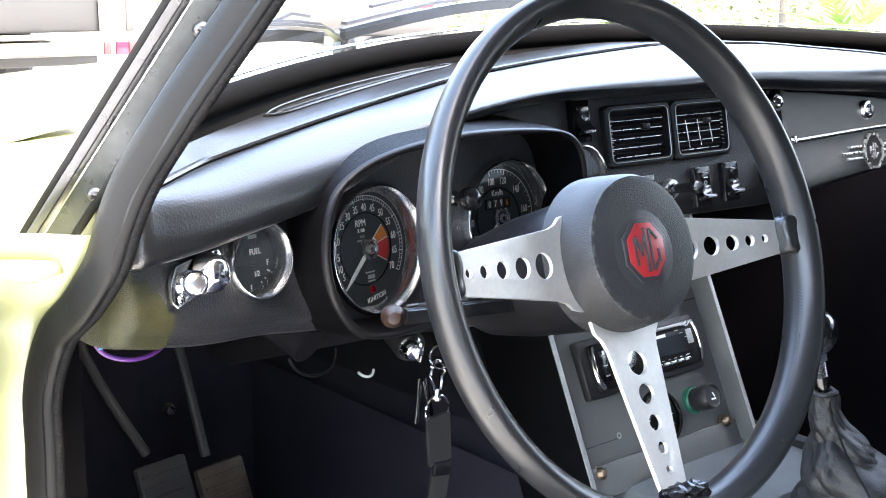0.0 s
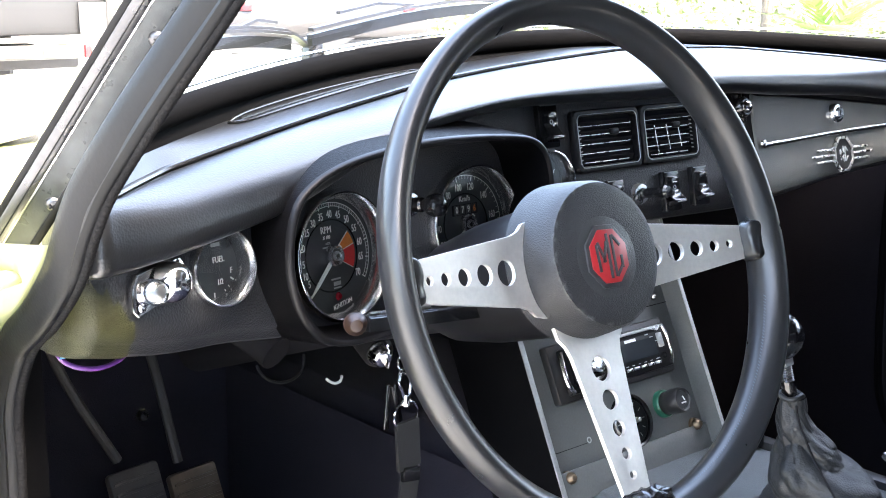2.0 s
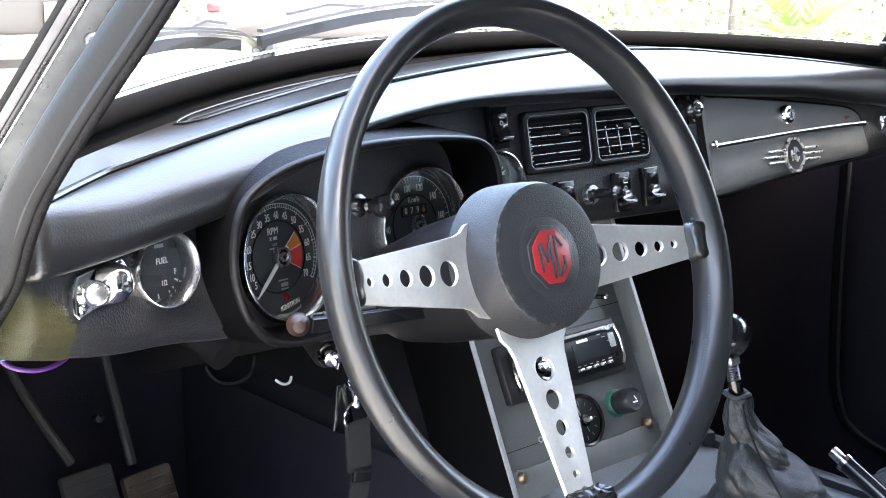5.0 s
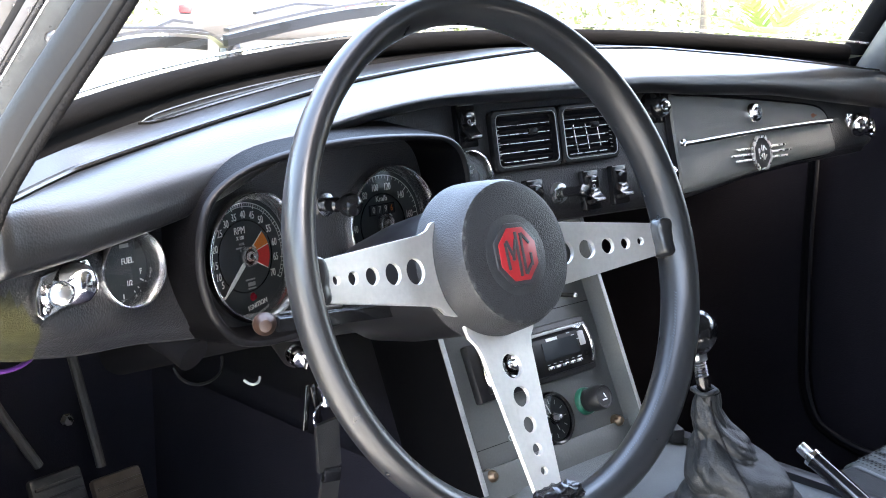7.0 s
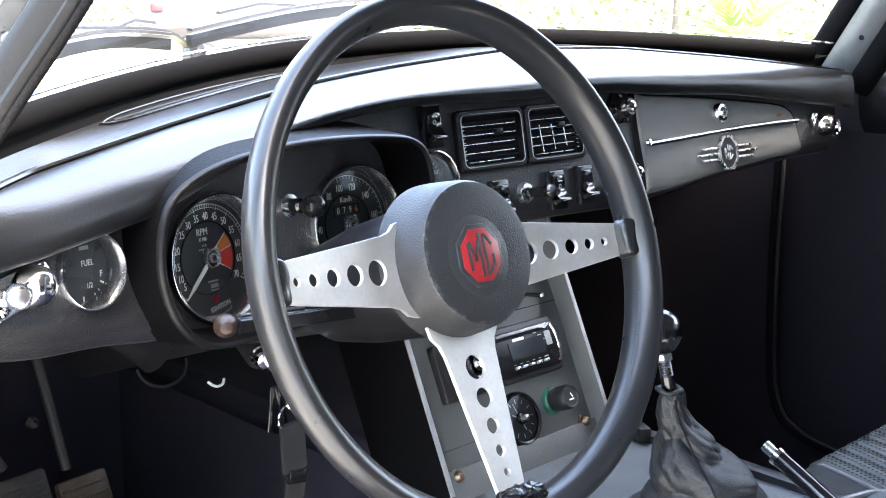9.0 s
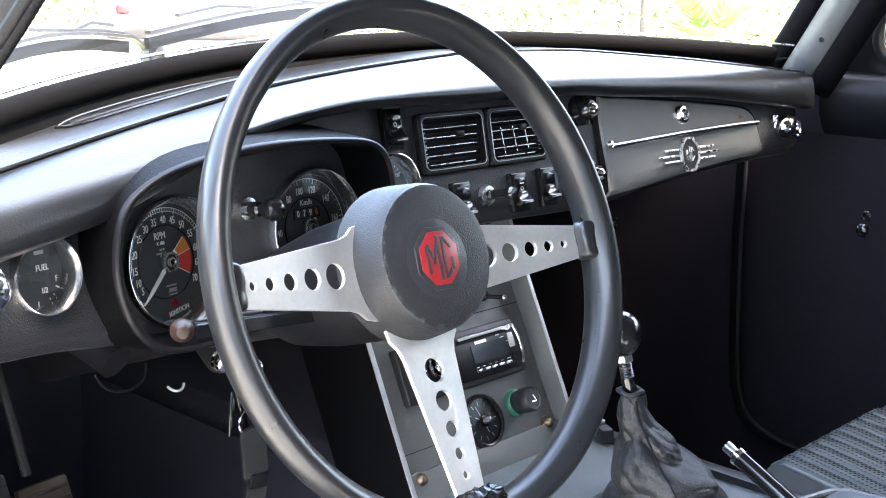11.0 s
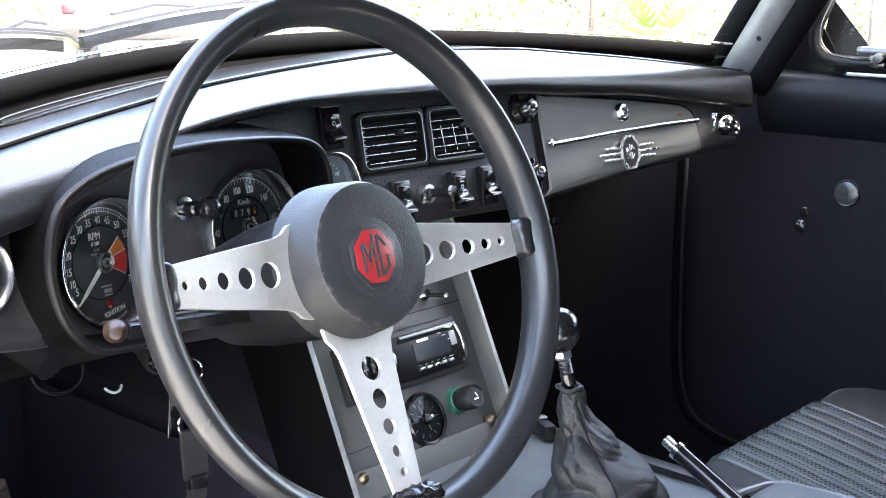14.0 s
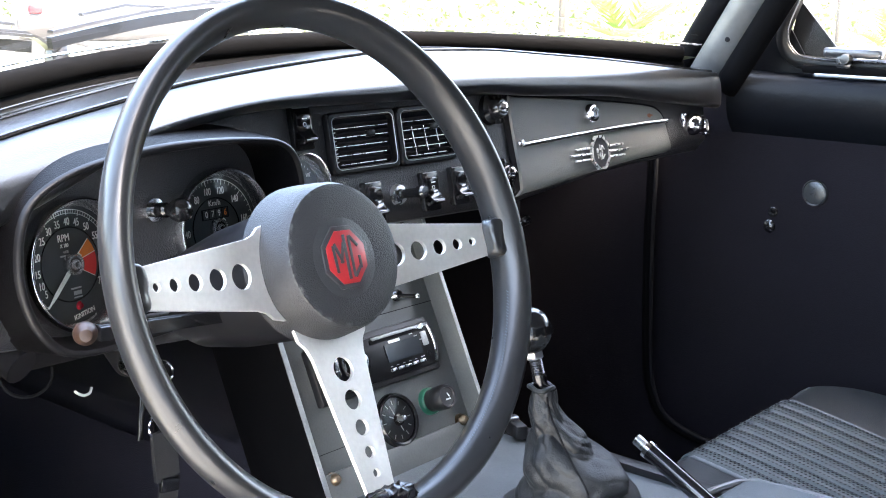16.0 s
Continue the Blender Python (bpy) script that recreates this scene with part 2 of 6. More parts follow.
BLOCKER = material("dull light-blocking wall render", (0.294, 0.308, 0.315), 0.9, grain=0.3, scale=40, stain=0.4, sscale=1.5, bump=0.3, bscale=60)
GLASS = glass_material("clear glass")
DIAL_GLASS = glass_material("gauge glass", rough=0.02)
LINING = material("dark hood cloth", (0.02, 0.02, 0.021), 0.9, grain=0.4, scale=500, stain=0.3)


# ---- building helpers ----
def mesh_from(bm, name, mat, angle=35, want=None):
    me = bpy.data.meshes.new(name)
    bmesh.ops.recalc_face_normals(bm, faces=bm.faces)
    if want is not None:
        bm.normal_update()
        if sum(f.normal.dot(Vector(want)) for f in bm.faces) < 0:
            bmesh.ops.reverse_faces(bm, faces=bm.faces)
    bm.to_mesh(me)
    bm.free()
    me.materials.append(mat)
    me.shade_smooth()
    me.set_sharp_from_angle(angle=radians(angle))
    return me


def thing(name, m, label, category, group="", kind=""):
    ob = new(name)
    ob.empty_display_size = 0.02
    ob.matrix_world = m
    return tagged(ob, label, category, group, kind)


def part(name, bm, mat, parent, label="", angle=35, m=None, want=None):
    ob = new(name, mesh_from(bm, name, mat, angle, want))
    ob.parent = parent
    if m is not None:
        ob.matrix_basis = m
    return tagged(ob, label)


def solid(name, bm, mat, label, category, kind="", group="", angle=35, m=None):
    ob = new(name, mesh_from(bm, name, mat, angle))
    if m is not None:
        ob.matrix_world = m
    return tagged(ob, label, category, group, kind)


def facing(origin, normal, roll=0.0):
    """A frame whose z points along normal, its x level, turned by roll degrees about the normal."""
    n = Vector(normal).normalized()
    ex = Vector((0, 0, 1)).cross(n).normalized()
    ey = n.cross(ex)
    m = Matrix((ex, ey, n)).transposed().to_4x4()
    m.translation = origin
    return m @ pose(0, 0, 0, 0, 0, roll)


def grid(rows, closed_u=False, closed_v=False, caps=False):
    """A skin over rows of points."""
    bm = bmesh.new()
    vs = [[bm.verts.new(p) for p in r] for r in rows]
    nr, nc = len(vs), len(vs[0])
    for i in range(nr if closed_v else nr - 1):
        for j in range(nc if closed_u else nc - 1):
            a, b = vs[i], vs[(i + 1) % nr]
            q = (a[j], a[(j + 1) % nc], b[(j + 1) % nc], b[j])
            if len(set(q)) == 4:
                bm.faces.new(q)
    if caps:
        bm.faces.new(vs[0])
        bm.faces.new(reversed(vs[-1]))
    return bm


def lathe(profile, seg=40, m=None):
    """Turns (radius, height) pairs about z."""
    bm = bmesh.new()
    rows = []
    for r, z in profile:
        if r < 1e-6:
            rows.append([bm.verts.new((0, 0, z))])
        else:
            rows.append([bm.verts.new((r * math.cos(2 * math.pi * k / seg), r * math.sin(2 * math.pi * k / seg), z)) for k in range(seg)])
    for a, b in zip(rows, rows[1:]):
        for k in range(seg):
            k2 = (k + 1) % seg
            if len(a) == 1 and len(b) > 1:
                bm.faces.new((a[0], b[k], b[k2]))
            elif len(b) == 1 and len(a) > 1:
                bm.faces.new((a[k], b[0], a[k2]))
            elif len(a) > 1:
                bm.faces.new((a[k], a[k2], b[k2], b[k]))
    if m is not None:
        bmesh.ops.transform(bm, matrix=m, verts=bm.verts)
    return bm


def box(sx, sy, sz, bevel=0.0, m=None, seg=2):
    bm = bmesh.new()
    bmesh.ops.create_cube(bm, size=1.0)
    bmesh.ops.scale(bm, vec=(sx, sy, sz), verts=bm.verts)
    if bevel:
        bmesh.ops.bevel(bm, geom=bm.edges[:], offset=bevel, segments=seg, affect="EDGES", profile=0.5)
    if m is not None:
        bmesh.ops.transform(bm, matrix=m, verts=bm.verts)
    return bm


def plate(outline, depth, bevel=0.0, m=None):
    """A flat shape of (x, y) corners, thick towards +z."""
    bm = bmesh.new()
    f = bm.faces.new([bm.verts.new((x, y, 0)) for x, y in outline])
    top = bmesh.ops.extrude_face_region(bm, geom=[f])
    vs = [v for v in top["geom"] if isinstance(v, bmesh.types.BMVert)]
    bmesh.ops.translate(bm, vec=(0, 0, depth), verts=vs)
    if bevel:
        es = [e for e in bm.edges if all(v in vs for v in e.verts)]
        bmesh.ops.bevel(bm, geom=es, offset=bevel, segments=2, affect="EDGES", profile=0.5)
    if m is not None:
        bmesh.ops.transform(bm, matrix=m, verts=bm.verts)
    return bm


def smooth(points, n=8, closed=False):
    """Points of a Catmull-Rom curve through the given ones."""
    ps = [Vector(p) for p in points]
    k = len(ps)
    out = []
    for i in range(k if closed else k - 1):
        if closed:
            a, b, c, d = ps[i - 1], ps[i], ps[(i + 1) % k], ps[(i + 2) % k]
        else:
            a, b, c, d = ps[max(i - 1, 0)], ps[i], ps[i + 1], ps[min(i + 2, k - 1)]
        for s in range(n):
            t = s / n
            out.append(0.5 * ((2 * b) + (c - a) * t + (2 * a - 5 * b + 4 * c - d) * t * t + (3 * b - a - 3 * c + d) * t ** 3))
    if not closed:
        out.append(ps[-1])
    return out


def sweep(points, profile, closed=False, up=(0, 0, 1), caps=True):
    """Carries a closed (side, up) profile along points."""
    ps = [Vector(p) for p in points]
    rows = []
    for i, p in enumerate(ps):
        a = ps[i - 1] if (i or closed) else p
        b = ps[(i + 1) % len(ps)] if (i + 1 < len(ps) or closed) else p
        d = (b - a).normalized()
        s = d.cross(Vector(up)).normalized()
        u = s.cross(d)
        rows.append([p + s * x + u * y for x, y in profile])
    return grid(rows, closed_u=True, closed_v=closed, caps=caps and not closed)


def ring(r, n=10, ry=None):
    return [(r * math.cos(2 * math.pi * k / n), (ry or r) * math.sin(2 * math.pi * k / n)) for k in range(n)]


def tube(points, r, n=10, closed=False, up=(0, 0, 1)):
    return sweep(points, ring(r, n), closed, up)


def join(*bms):
    out = bmesh.new()
    for b in bms:
        me = bpy.data.meshes.new("piece")
        b.to_mesh(me)
        b.free()
        out.from_mesh(me)
        bpy.data.meshes.remove(me)
    return out


def from_curve(cu):
    ob = bpy.data.objects.new("shape", cu)
    scene.collection.objects.link(ob)
    bpy.context.view_layer.update()
    me = bpy.data.meshes.new_from_object(ob.evaluated_get(bpy.context.evaluated_depsgraph_get()))
    bpy.data.objects.remove(ob)
    bm = bmesh.new()
    bm.from_mesh(me)
    bpy.data.meshes.remove(me)
    bpy.data.curves.remove(cu)
    return bm


def text(words, size, depth=0.0002, narrow=1.0):
    cu = bpy.data.curves.new("text", "FONT")
    cu.body, cu.size, cu.extrude = words, size, depth
    cu.align_x, cu.align_y = "CENTER", "CENTER"
    cu.resolution_u = 3
    bm = from_curve(cu)
    bmesh.ops.scale(bm, vec=(narrow, 1, 1), verts=bm.verts)
    return bm


def pierced(outline, holes, depth, bevel=0.0004):
    """A flat plate with round holes (x, y, radius), half its depth to each side of z = 0."""
    cu = bpy.data.curves.new("plate", "CURVE")
    cu.dimensions, cu.fill_mode, cu.extrude, cu.bevel_depth, cu.bevel_resolution = "2D", "BOTH", depth / 2, bevel, 1
    for loop in [outline] + [[(x + r * math.cos(a * math.pi / 12), y + r * math.sin(a * math.pi / 12)) for a in range(24)] for x, y, r in holes]:
        sp = cu.splines.new("POLY")
        sp.points.add(len(loop) - 1)
        for p, (x, y) in zip(sp.points, loop):
            p.co = (x, y, 0, 1)
        sp.use_cyclic_u = True
    return from_curve(cu)


def lerp_table(x, xs, ys):
    return float(np.interp(x, xs, ys))


def eased(x, xs, ys, w=0.035):
    """The table's value at x with its corners rounded off."""
    return sum(lerp_table(x + w * k / 3, xs, ys) for k in range(-3, 4)) / 7


# ---- the car's shell ----
FX = [-0.68, -0.568, -0.513, -0.392, -0.25, -0.1, 0.1, 0.35, 0.45, 0.523, 0.64]
FY = [-0.095, -0.068, -0.047, -0.008, 0.002, 0.005, 0.003, 0.0, -0.010, -0.030, -0.060]
LX = [-0.68, -0.581, -0.485, -0.437, -0.36, -0.304, -0.2, -0.03, 0.125, 0.185, 0.354, 0.471, 0.537, 0.64]
LZ = [0.785, 0.788, 0.798, 0.806, 0.832, 0.848, 0.858, 0.854, 0.854, 0.848, 0.839, 0.824, 0.816, 0.803]
BX = [-0.68, -0.618, -0.57, -0.475, -0.43, -0.3, -0.2, -0.1, 0.19, 0.35, 0.6, 0.64]
BZ = [0.752, 0.741, 0.726, 0.715, 0.702, 0.708, 0.730, 0.738, 0.731, 0.745, 0.766, 0.770]


def face_y(x, z):
    """The face leans back upwards and rolls under at its lower edge."""
    low = min(0.0205, max(0.0, base_z(x) + 0.019 - z))
    return eased(x, FX, FY) + 0.2 * (z - 0.785) + 0.021 - math.sqrt(0.021 ** 2 - low * low)


def lip_z(x):
    return eased(x, LX, LZ)


def base_z(x):
    return eased(x, BX, BZ)


def screen_y(x):
    return 0.16 - 0.587 * x * x


def screen_z(x):
    return 0.911 - 0.095 * x * x + 0.012 * x


def seam_y(x):
    return 0.075 - 0.37 * x * x


def seam_z(x):
    return eased(x, [-0.62, -0.596, -0.516, -0.456, -0.39, -0.32, -0.233, -0.122, 0.05, 0.208, 0.383, 0.561, 0.62], [0.824, 0.828, 0.8375, 0.845, 0.8535, 0.862, 0.873, 0.882, 0.893, 0.8905, 0.876, 0.856, 0.848], 0.03)


def face_frame(x, z, out=0.0, roll=0.0):
    """A frame on the dashboard's face, z towards the cabin."""
    h = 0.01
    tx = Vector((2 * h, face_y(x + h, z) - face_y(x - h, z), 0))
    tz = Vector((0, 0.2, 1))
    n = tx.cross(tz).normalized()
    if n.y > 0:
        n = -n
    return facing(Vector((x, face_y(x, z), z)) + n * out, n, roll)


def wrapped(cols):
    """Turns the columns at both ends forward, round the corner."""
    steps = ((0.004, 0.003), (0.009, 0.010), (0.012, 0.022), (0.013, 0.06))
    left = [[Vector(p) + Vector((-dx, dy, 0)) for p in cols[0]] for dx, dy in reversed(steps)]
    right = [[Vector(p) + Vector((dx, dy, 0)) for p in cols[-1]] for dx, dy in steps]
    return left + list(cols) + right


XS = [-0.618 + 1.172 * k / 120 for k in range(121)]
dashboard = thing("dashboard", pose(0, 0, 0), "black padded vinyl and crackle-painted dashboard of an old sports car", "dashboard")

rows = []
for x in XS:
    zt, zb = lip_z(x) + 0.006, base_z(x)
    col = [(x, face_y(x, zt + (zb - zt) * k / 22), zt + (zb - zt) * k / 22) for k in range(23)]
    yb = face_y(x, zb)
    col += [(x, yb + 0.004, zb - 0.007), (x, yb + 0.014, zb - 0.011), (x, yb + 0.05, zb - 0.010)]
    rows.append(col)
HOOD = [(-0.465, 0.7585), (-0.462, 0.7975), (-0.445, 0.8195), (-0.402, 0.8345), (-0.324, 0.8415), (-0.244, 0.8395), (-0.208, 0.8305), (-0.193, 0.8035), (-0.191, 0.7585), (-0.199, 0.7235), (-0.244, 0.7045), (-0.334, 0.6985), (-0.417, 0.6985), (-0.450, 0.7205)]


def in_hood(x, z):
    inside = False
    for (x0, z0), (x1, z1) in zip(HOOD, HOOD[1:] + HOOD[:1]):
        if (z0 > z) != (z1 > z) and x < x0 + (x1 - x0) * (z - z0) / (z1 - z0):
            inside = not inside
    return inside


face_bm = grid(wrapped(rows))
bmesh.ops.delete(face_bm, geom=[f for f in face_bm.faces if all(in_hood(v.co.x, v.co.z) for v in f.verts)
                               or all(math.hypot(v.co.x + 0.512, v.co.z - 0.768) < 0.0262 for v in f.verts)
                               or all(math.hypot(v.co.x + 0.131, v.co.z - 0.782) < 0.0262 for v in f.verts)], context="FACES")
part("face", face_bm, CRACKLE, dashboard, "black crackle-painted steel face")


def pad_profile(x):
    gy, gz, sy, sz, lz = screen_y(x), screen_z(x), seam_y(x), seam_z(x), lip_z(x)
    fy = face_y(x, lz)
    sy = min(sy, gy - 0.022)
    bulge = eased(x, [-0.62, -0.5, -0.45, -0.35, -0.25, -0.15, 0.4, 0.6], [0.020, 0.028, 0.036, 0.042, 0.040, 0.030, 0.030, 0.020])
    front = min(fy - bulge, sy - 0.016)
    q = Vector((x, gy * 0.88 + sy * 0.12 - 0.002, sz * 0.25 + max(gz - 0.025, sz + 0.001) * 0.75))
    e = Vector((x, sy + 0.0075, sz + 0.0012))
    shelf = smooth([(x, gy + 0.004, gz - 0.010), (x, gy - 0.003, gz - 0.019), q], 4)
    shelf += [q.lerp(e, k / 11) for k in range(1, 12)]
    return shelf + [Vector((x, sy + 0.0048, sz - 0.0005)), Vector((x, sy + 0.0035, sz - 0.004))], \
        [Vector((x, sy - 0.003, sz - 0.004)), Vector((x, sy - 0.0045, sz - 0.0005))] + roll_curve(x, sy - 0.0070, sz + 0.0012, front, lz + 0.004) + [
            Vector((x, front + 0.0015, lz + 0.0005)), Vector((x, front + 0.006, lz - 0.002)), Vector((x, fy + 0.002, lz - 0.001))]


def roll_curve(x, y0, z0, y1, z1, n=26):
    """From a gentle forward slope at the seam to upright at the front, turning ever faster."""
    ys, zs = [0.0], [0.0]
    for k in range(n):
        a = math.radians(13 + 86 * ((k + 0.5) / n) ** 1.15)
        ys.append(ys[-1] + math.cos(a))
        zs.append(zs[-1] + math.sin(a))
    top = max(ys)
    return [Vector((x, y0 + (y1 - y0) * a / top, z0 + (z1 - z0) * b / zs[-1])) for a, b in zip(ys, zs)]


shelf_rows, roll_rows = zip(*[pad_profile(x) for x in XS])
# Back strip of the shelf, coloured darker to stand for its shade.
part("screen_rail", grid(wrapped([r[:9] for r in shelf_rows])[7:-6]), SHADE_VINYL, dashboard, "matt black rail under the glass, darkened for shade", 60)
part("top_shelf", grid(wrapped([r[8:] for r in shelf_rows])), VINYL, dashboard, "smooth black vinyl top under the windscreen", 60)
part("crash_pad", grid(wrapped(roll_rows)), VINYL, dashboard, "padded black vinyl roll with a soft sheen", 60)
part("piping", tube([(x, min(seam_y(x), screen_y(x) - 0.022) + 0.001, seam_z(x) + 0.0015) for x in XS], 0.0026, 8), PLASTIC, dashboard, "thin black piping along the seam")


def shelf_point(x, f):
    """A point on the top shelf between the windscreen (0) and the seam (1)."""
    ps, _ = pad_profile(x)
    k = f * (len(ps) - 1)
    i = min(int(k), len(ps) - 2)
    return ps[i].lerp(ps[i + 1], k - i)


# demister outlets in the shelf
def demister(x0, x1):
    d = thing("demister_outlet", pose(0, 0, 0), "long narrow black demister slot in the dashboard top", "vent", "demister outlets")
    n = 28

    def leaf(width, lift, inset):
        rows_ = []
        for k in range(n + 1):
            f = inset + (1 - 2 * inset) * k / n
            x = x0 + (x1 - x0) * f
            w = width * min(1.0, 4.5 * math.sqrt(max(0.0, f * (1 - f))) * 0.75) * (0.55 + 0.45 * math.sin(math.pi * f))
            c, e = shelf_point(x, 0.47), shelf_point(x, 0.56)
            t_ = (e - c).normalized()
            up_ = Vector((0, 0, 1))
            rows_.append([c - t_ * w + up_ * 0.0005, c - t_ * w * 0.8 + up_ * (lift + 0.0005), c + t_ * w * 0.8 + up_ * (lift + 0.0005), c + t_ * w + up_ * 0.0005])
        return grid(rows_)

    edge_ = []
    for sgn in (-1, 1):
        side_ = []
        for k in range(n + 1):
            f = k / n
            x = x0 + (x1 - x0) * f
            w = 0.0085 * min(1.0, 4.5 * math.sqrt(max(0.0, f * (1 - f))) * 0.75) * (0.55 + 0.45 * math.sin(math.pi * f))
            c, e = shelf_point(x, 0.47), shelf_point(x, 0.56)
            side_.append(c + (e - c).normalized() * sgn * w + Vector((0, 0, 0.0012)))
        edge_ += side_ if sgn < 0 else list(reversed(side_))[1:-1]
    part("slot", leaf(0.0085, 0.0006, 0.0), HOOD_VINYL, d, "dark opening")
    part("rim", tube(edge_, 0.0011, 8, True), PLASTIC, d, "thin raised black rim")
    part("inner_lip", leaf(0.0030, 0.0014, 0.06), VINYL, d, "smooth inner lip")
    return d


demister(-0.452, -0.19)
demister(0.16, 0.42)

# windscreen: glass, rubber, pillars
windscreen = thing("windscreen", pose(0, 0, 0), "raked curved windscreen in a dull aluminium frame", "windscreen")
GX = [-0.57 + 1.13 * k / 40 for k in range(41)]


def screen_point(x, h):
    lean = 0.80
    s = 1.0 - 0.28 * h
    return Vector((x * s, screen_y(x) - lean * h, screen_z(x) + h))


glass = part("pane", grid([[screen_point(x, h) for x in GX] for h in (0, 0.05, 0.1, 0.15, 0.2, 0.25, 0.3)]), GLASS, windscreen, "clear windscreen glass", 80, want=(0, -1, 0))
glass.visible_shadow = False
part("rubber", sweep([screen_point(x, 0.0) + Vector((0, -0.003, -0.009 - 0.02 * max(0.0, x - 0.48))) for x in GX if x < 0.54], ring(0.0075, 12, 0.010)), SHADE_VINYL, windscreen, "black rubber seal")
part("bead", tube([screen_point(x, 0.0) + Vector((0, 0.003, 0.004)) for x in GX], 0.0016, 6), DULL_CHROME, windscreen, "thin bright bead")
part("header", sweep([screen_point(x, 0.3) for x in GX], ring(0.016, 10, 0.010)), PILLAR_ALLOY, windscreen, "aluminium header rail")

TOCAM = Vector((-0.42, -0.90, 0.05))
SCREW_LOW, SCREW_HIGH = Vector((-0.638, -0.080, 0.831)), Vector((-0.609, -0.162, 0.930))
ALONG = (SCREW_HIGH - SCREW_LOW) / (SCREW_HIGH.z - SCREW_LOW.z)


def pillar_line(side, z0, z1, out=0.0, n=12):
    d = ALONG.normalized()
    s = d.cross(TOCAM).normalized()
    u = s.cross(d)
    return [SCREW_LOW + ALONG * (z0 + (z1 - z0) * k / n - SCREW_LOW.z) + s * side + u * out for k in range(n + 1)]


def bar(a, b, lo, hi):
    return [(a, lo), (b, lo), (b, hi * 0.8), (b - (b - a) * 0.2, hi), (a + (b - a) * 0.2, hi), (a, hi * 0.8)]


pillar = thing("windscreen_pillar", pose(0, 0, 0), "raked windscreen pillar with bright strips and two crosshead screws", "pillar")
part("base_metal", sweep(pillar_line(0, 0.792, 1.10), bar(-0.017, 0.004, -0.012, 0.0), up=TOCAM), WEB_ALLOY, pillar, "dull grey aluminium web")
part("bright_strip", sweep(pillar_line(0, 0.792, 1.10), bar(-0.0218, -0.0132, -0.010, 0.004), up=TOCAM), STRIP_ALLOY, pillar, "polished outer strip")
part("groove_strip", sweep(pillar_line(0, 0.792, 1.10), bar(-0.0172, -0.0160, -0.004, 0.0046), up=TOCAM), RUBBER, pillar, "dark groove filler")
part("fine_strip", sweep(pillar_line(0, 0.792, 1.10), bar(-0.0135, -0.0120, -0.004, 0.0022), up=TOCAM), DULL_CHROME, pillar, "thin bright line")
part("web_fold", sweep(pillar_line(0, 0.792, 1.10), bar(0.0005, 0.0055, -0.006, 0.0030), up=TOCAM), RUBBER, pillar, "dark folded edge")
part("gasket", sweep(pillar_line(0, 0.792, 1.10), bar(-0.0256, -0.0212, -0.012, 0.002), up=TOCAM), RUBBER, pillar, "black outer gasket")
for c in (SCREW_LOW, SCREW_HIGH):
    d = ALONG.normalized()
    nrm = d.cross(TOCAM).cross(d).normalized()
    sc = part("screw", lathe([(0, 0.0022), (0.0022, 0.0022), (0.0042, 0.0012), (0.0052, -0.0005)], 18), STRIP_ALLOY, pillar, "crosshead screw", m=facing(c + nrm * 0.0005, nrm))
    part("slot", join(box(0.0042, 0.0009, 0.0004), box(0.0009, 0.0042, 0.0004)), HOLE, sc, m=pose(0, 0, 0.0023, 0, 0, 30))

# door seal round the driver's opening
SEAL = [(-0.594, -0.25, 0.976), (-0.603, -0.228, 0.947), (-0.612, -0.212, 0.924), (-0.622, -0.197, 0.901), (-0.632, -0.18, 0.875), (-0.639, -0.158, 0.847), (-0.643, -0.144, 0.823), (-0.643, -0.122, 0.793), (-0.643, -0.084, 0.76), (-0.643, -0.048, 0.736), (-0.643, -0.025, 0.707), (-0.643, -0.014, 0.681), (-0.643, -0.013, 0.649), (-0.643, -0.011, 0.616), (-0.643, -0.013, 0.5), (-0.643, -0.017, 0.3)]
SEAL_UP = (-1.0, -0.55, 0.0)
seal_path = smooth(SEAL, 8)
door_seal = thing("door_seal", pose(0, 0, 0), "weathered black rubber door seal with woven piping", "seal")
LEFT = Vector((-0.012, 0.020, 0.004))
part("outer_lip", sweep([p + LEFT * 0.58 for p in seal_path], [(-0.0118, -0.006), (0.0115, -0.006), (0.0115, 0.002), (0.0095, 0.0046), (0.004, 0.0056), (-0.002, 0.0056), (-0.0075, 0.0050), (-0.0108, 0.0036), (-0.0118, 0.001)], up=SEAL_UP), RUBBER, door_seal, "flat rubber lip", 50)
part("inner_bead", sweep([p + LEFT * 0.20 for p in seal_path], ring(0.0052, 12, 0.0062), up=SEAL_UP), RUBBER, door_seal, "rounded rubber bead")
cord_path = [p + LEFT * -0.02 for p in smooth(SEAL, 80)]
cord_rows, run = [], 0.0
for i, p in enumerate(cord_path):
    a, b = cord_path[max(i - 1, 0)], cord_path[min(i + 1, len(cord_path) - 1)]
    run += (p - a).length
    d = (b - a).normalized()
    side = d.cross(Vector(SEAL_UP)).normalized()
    up_ = side.cross(d)
    row = []
    for k in range(12):
        t = 2 * math.pi * k / 12
        r = 0.0034 + 0.00009 * math.sin(2 * math.pi * run / 0.0036 + t) + 0.00005 * math.sin(2 * math.pi * run / 0.0036 - 2 * t)
        row.append(p + side * (r * math.cos(t)) + up_ * (r * math.sin(t)))
    cord_rows.append(row)
part("cord", grid(cord_rows, True, caps=True), TRIM_CORD, door_seal, "braided edge piping", 80)

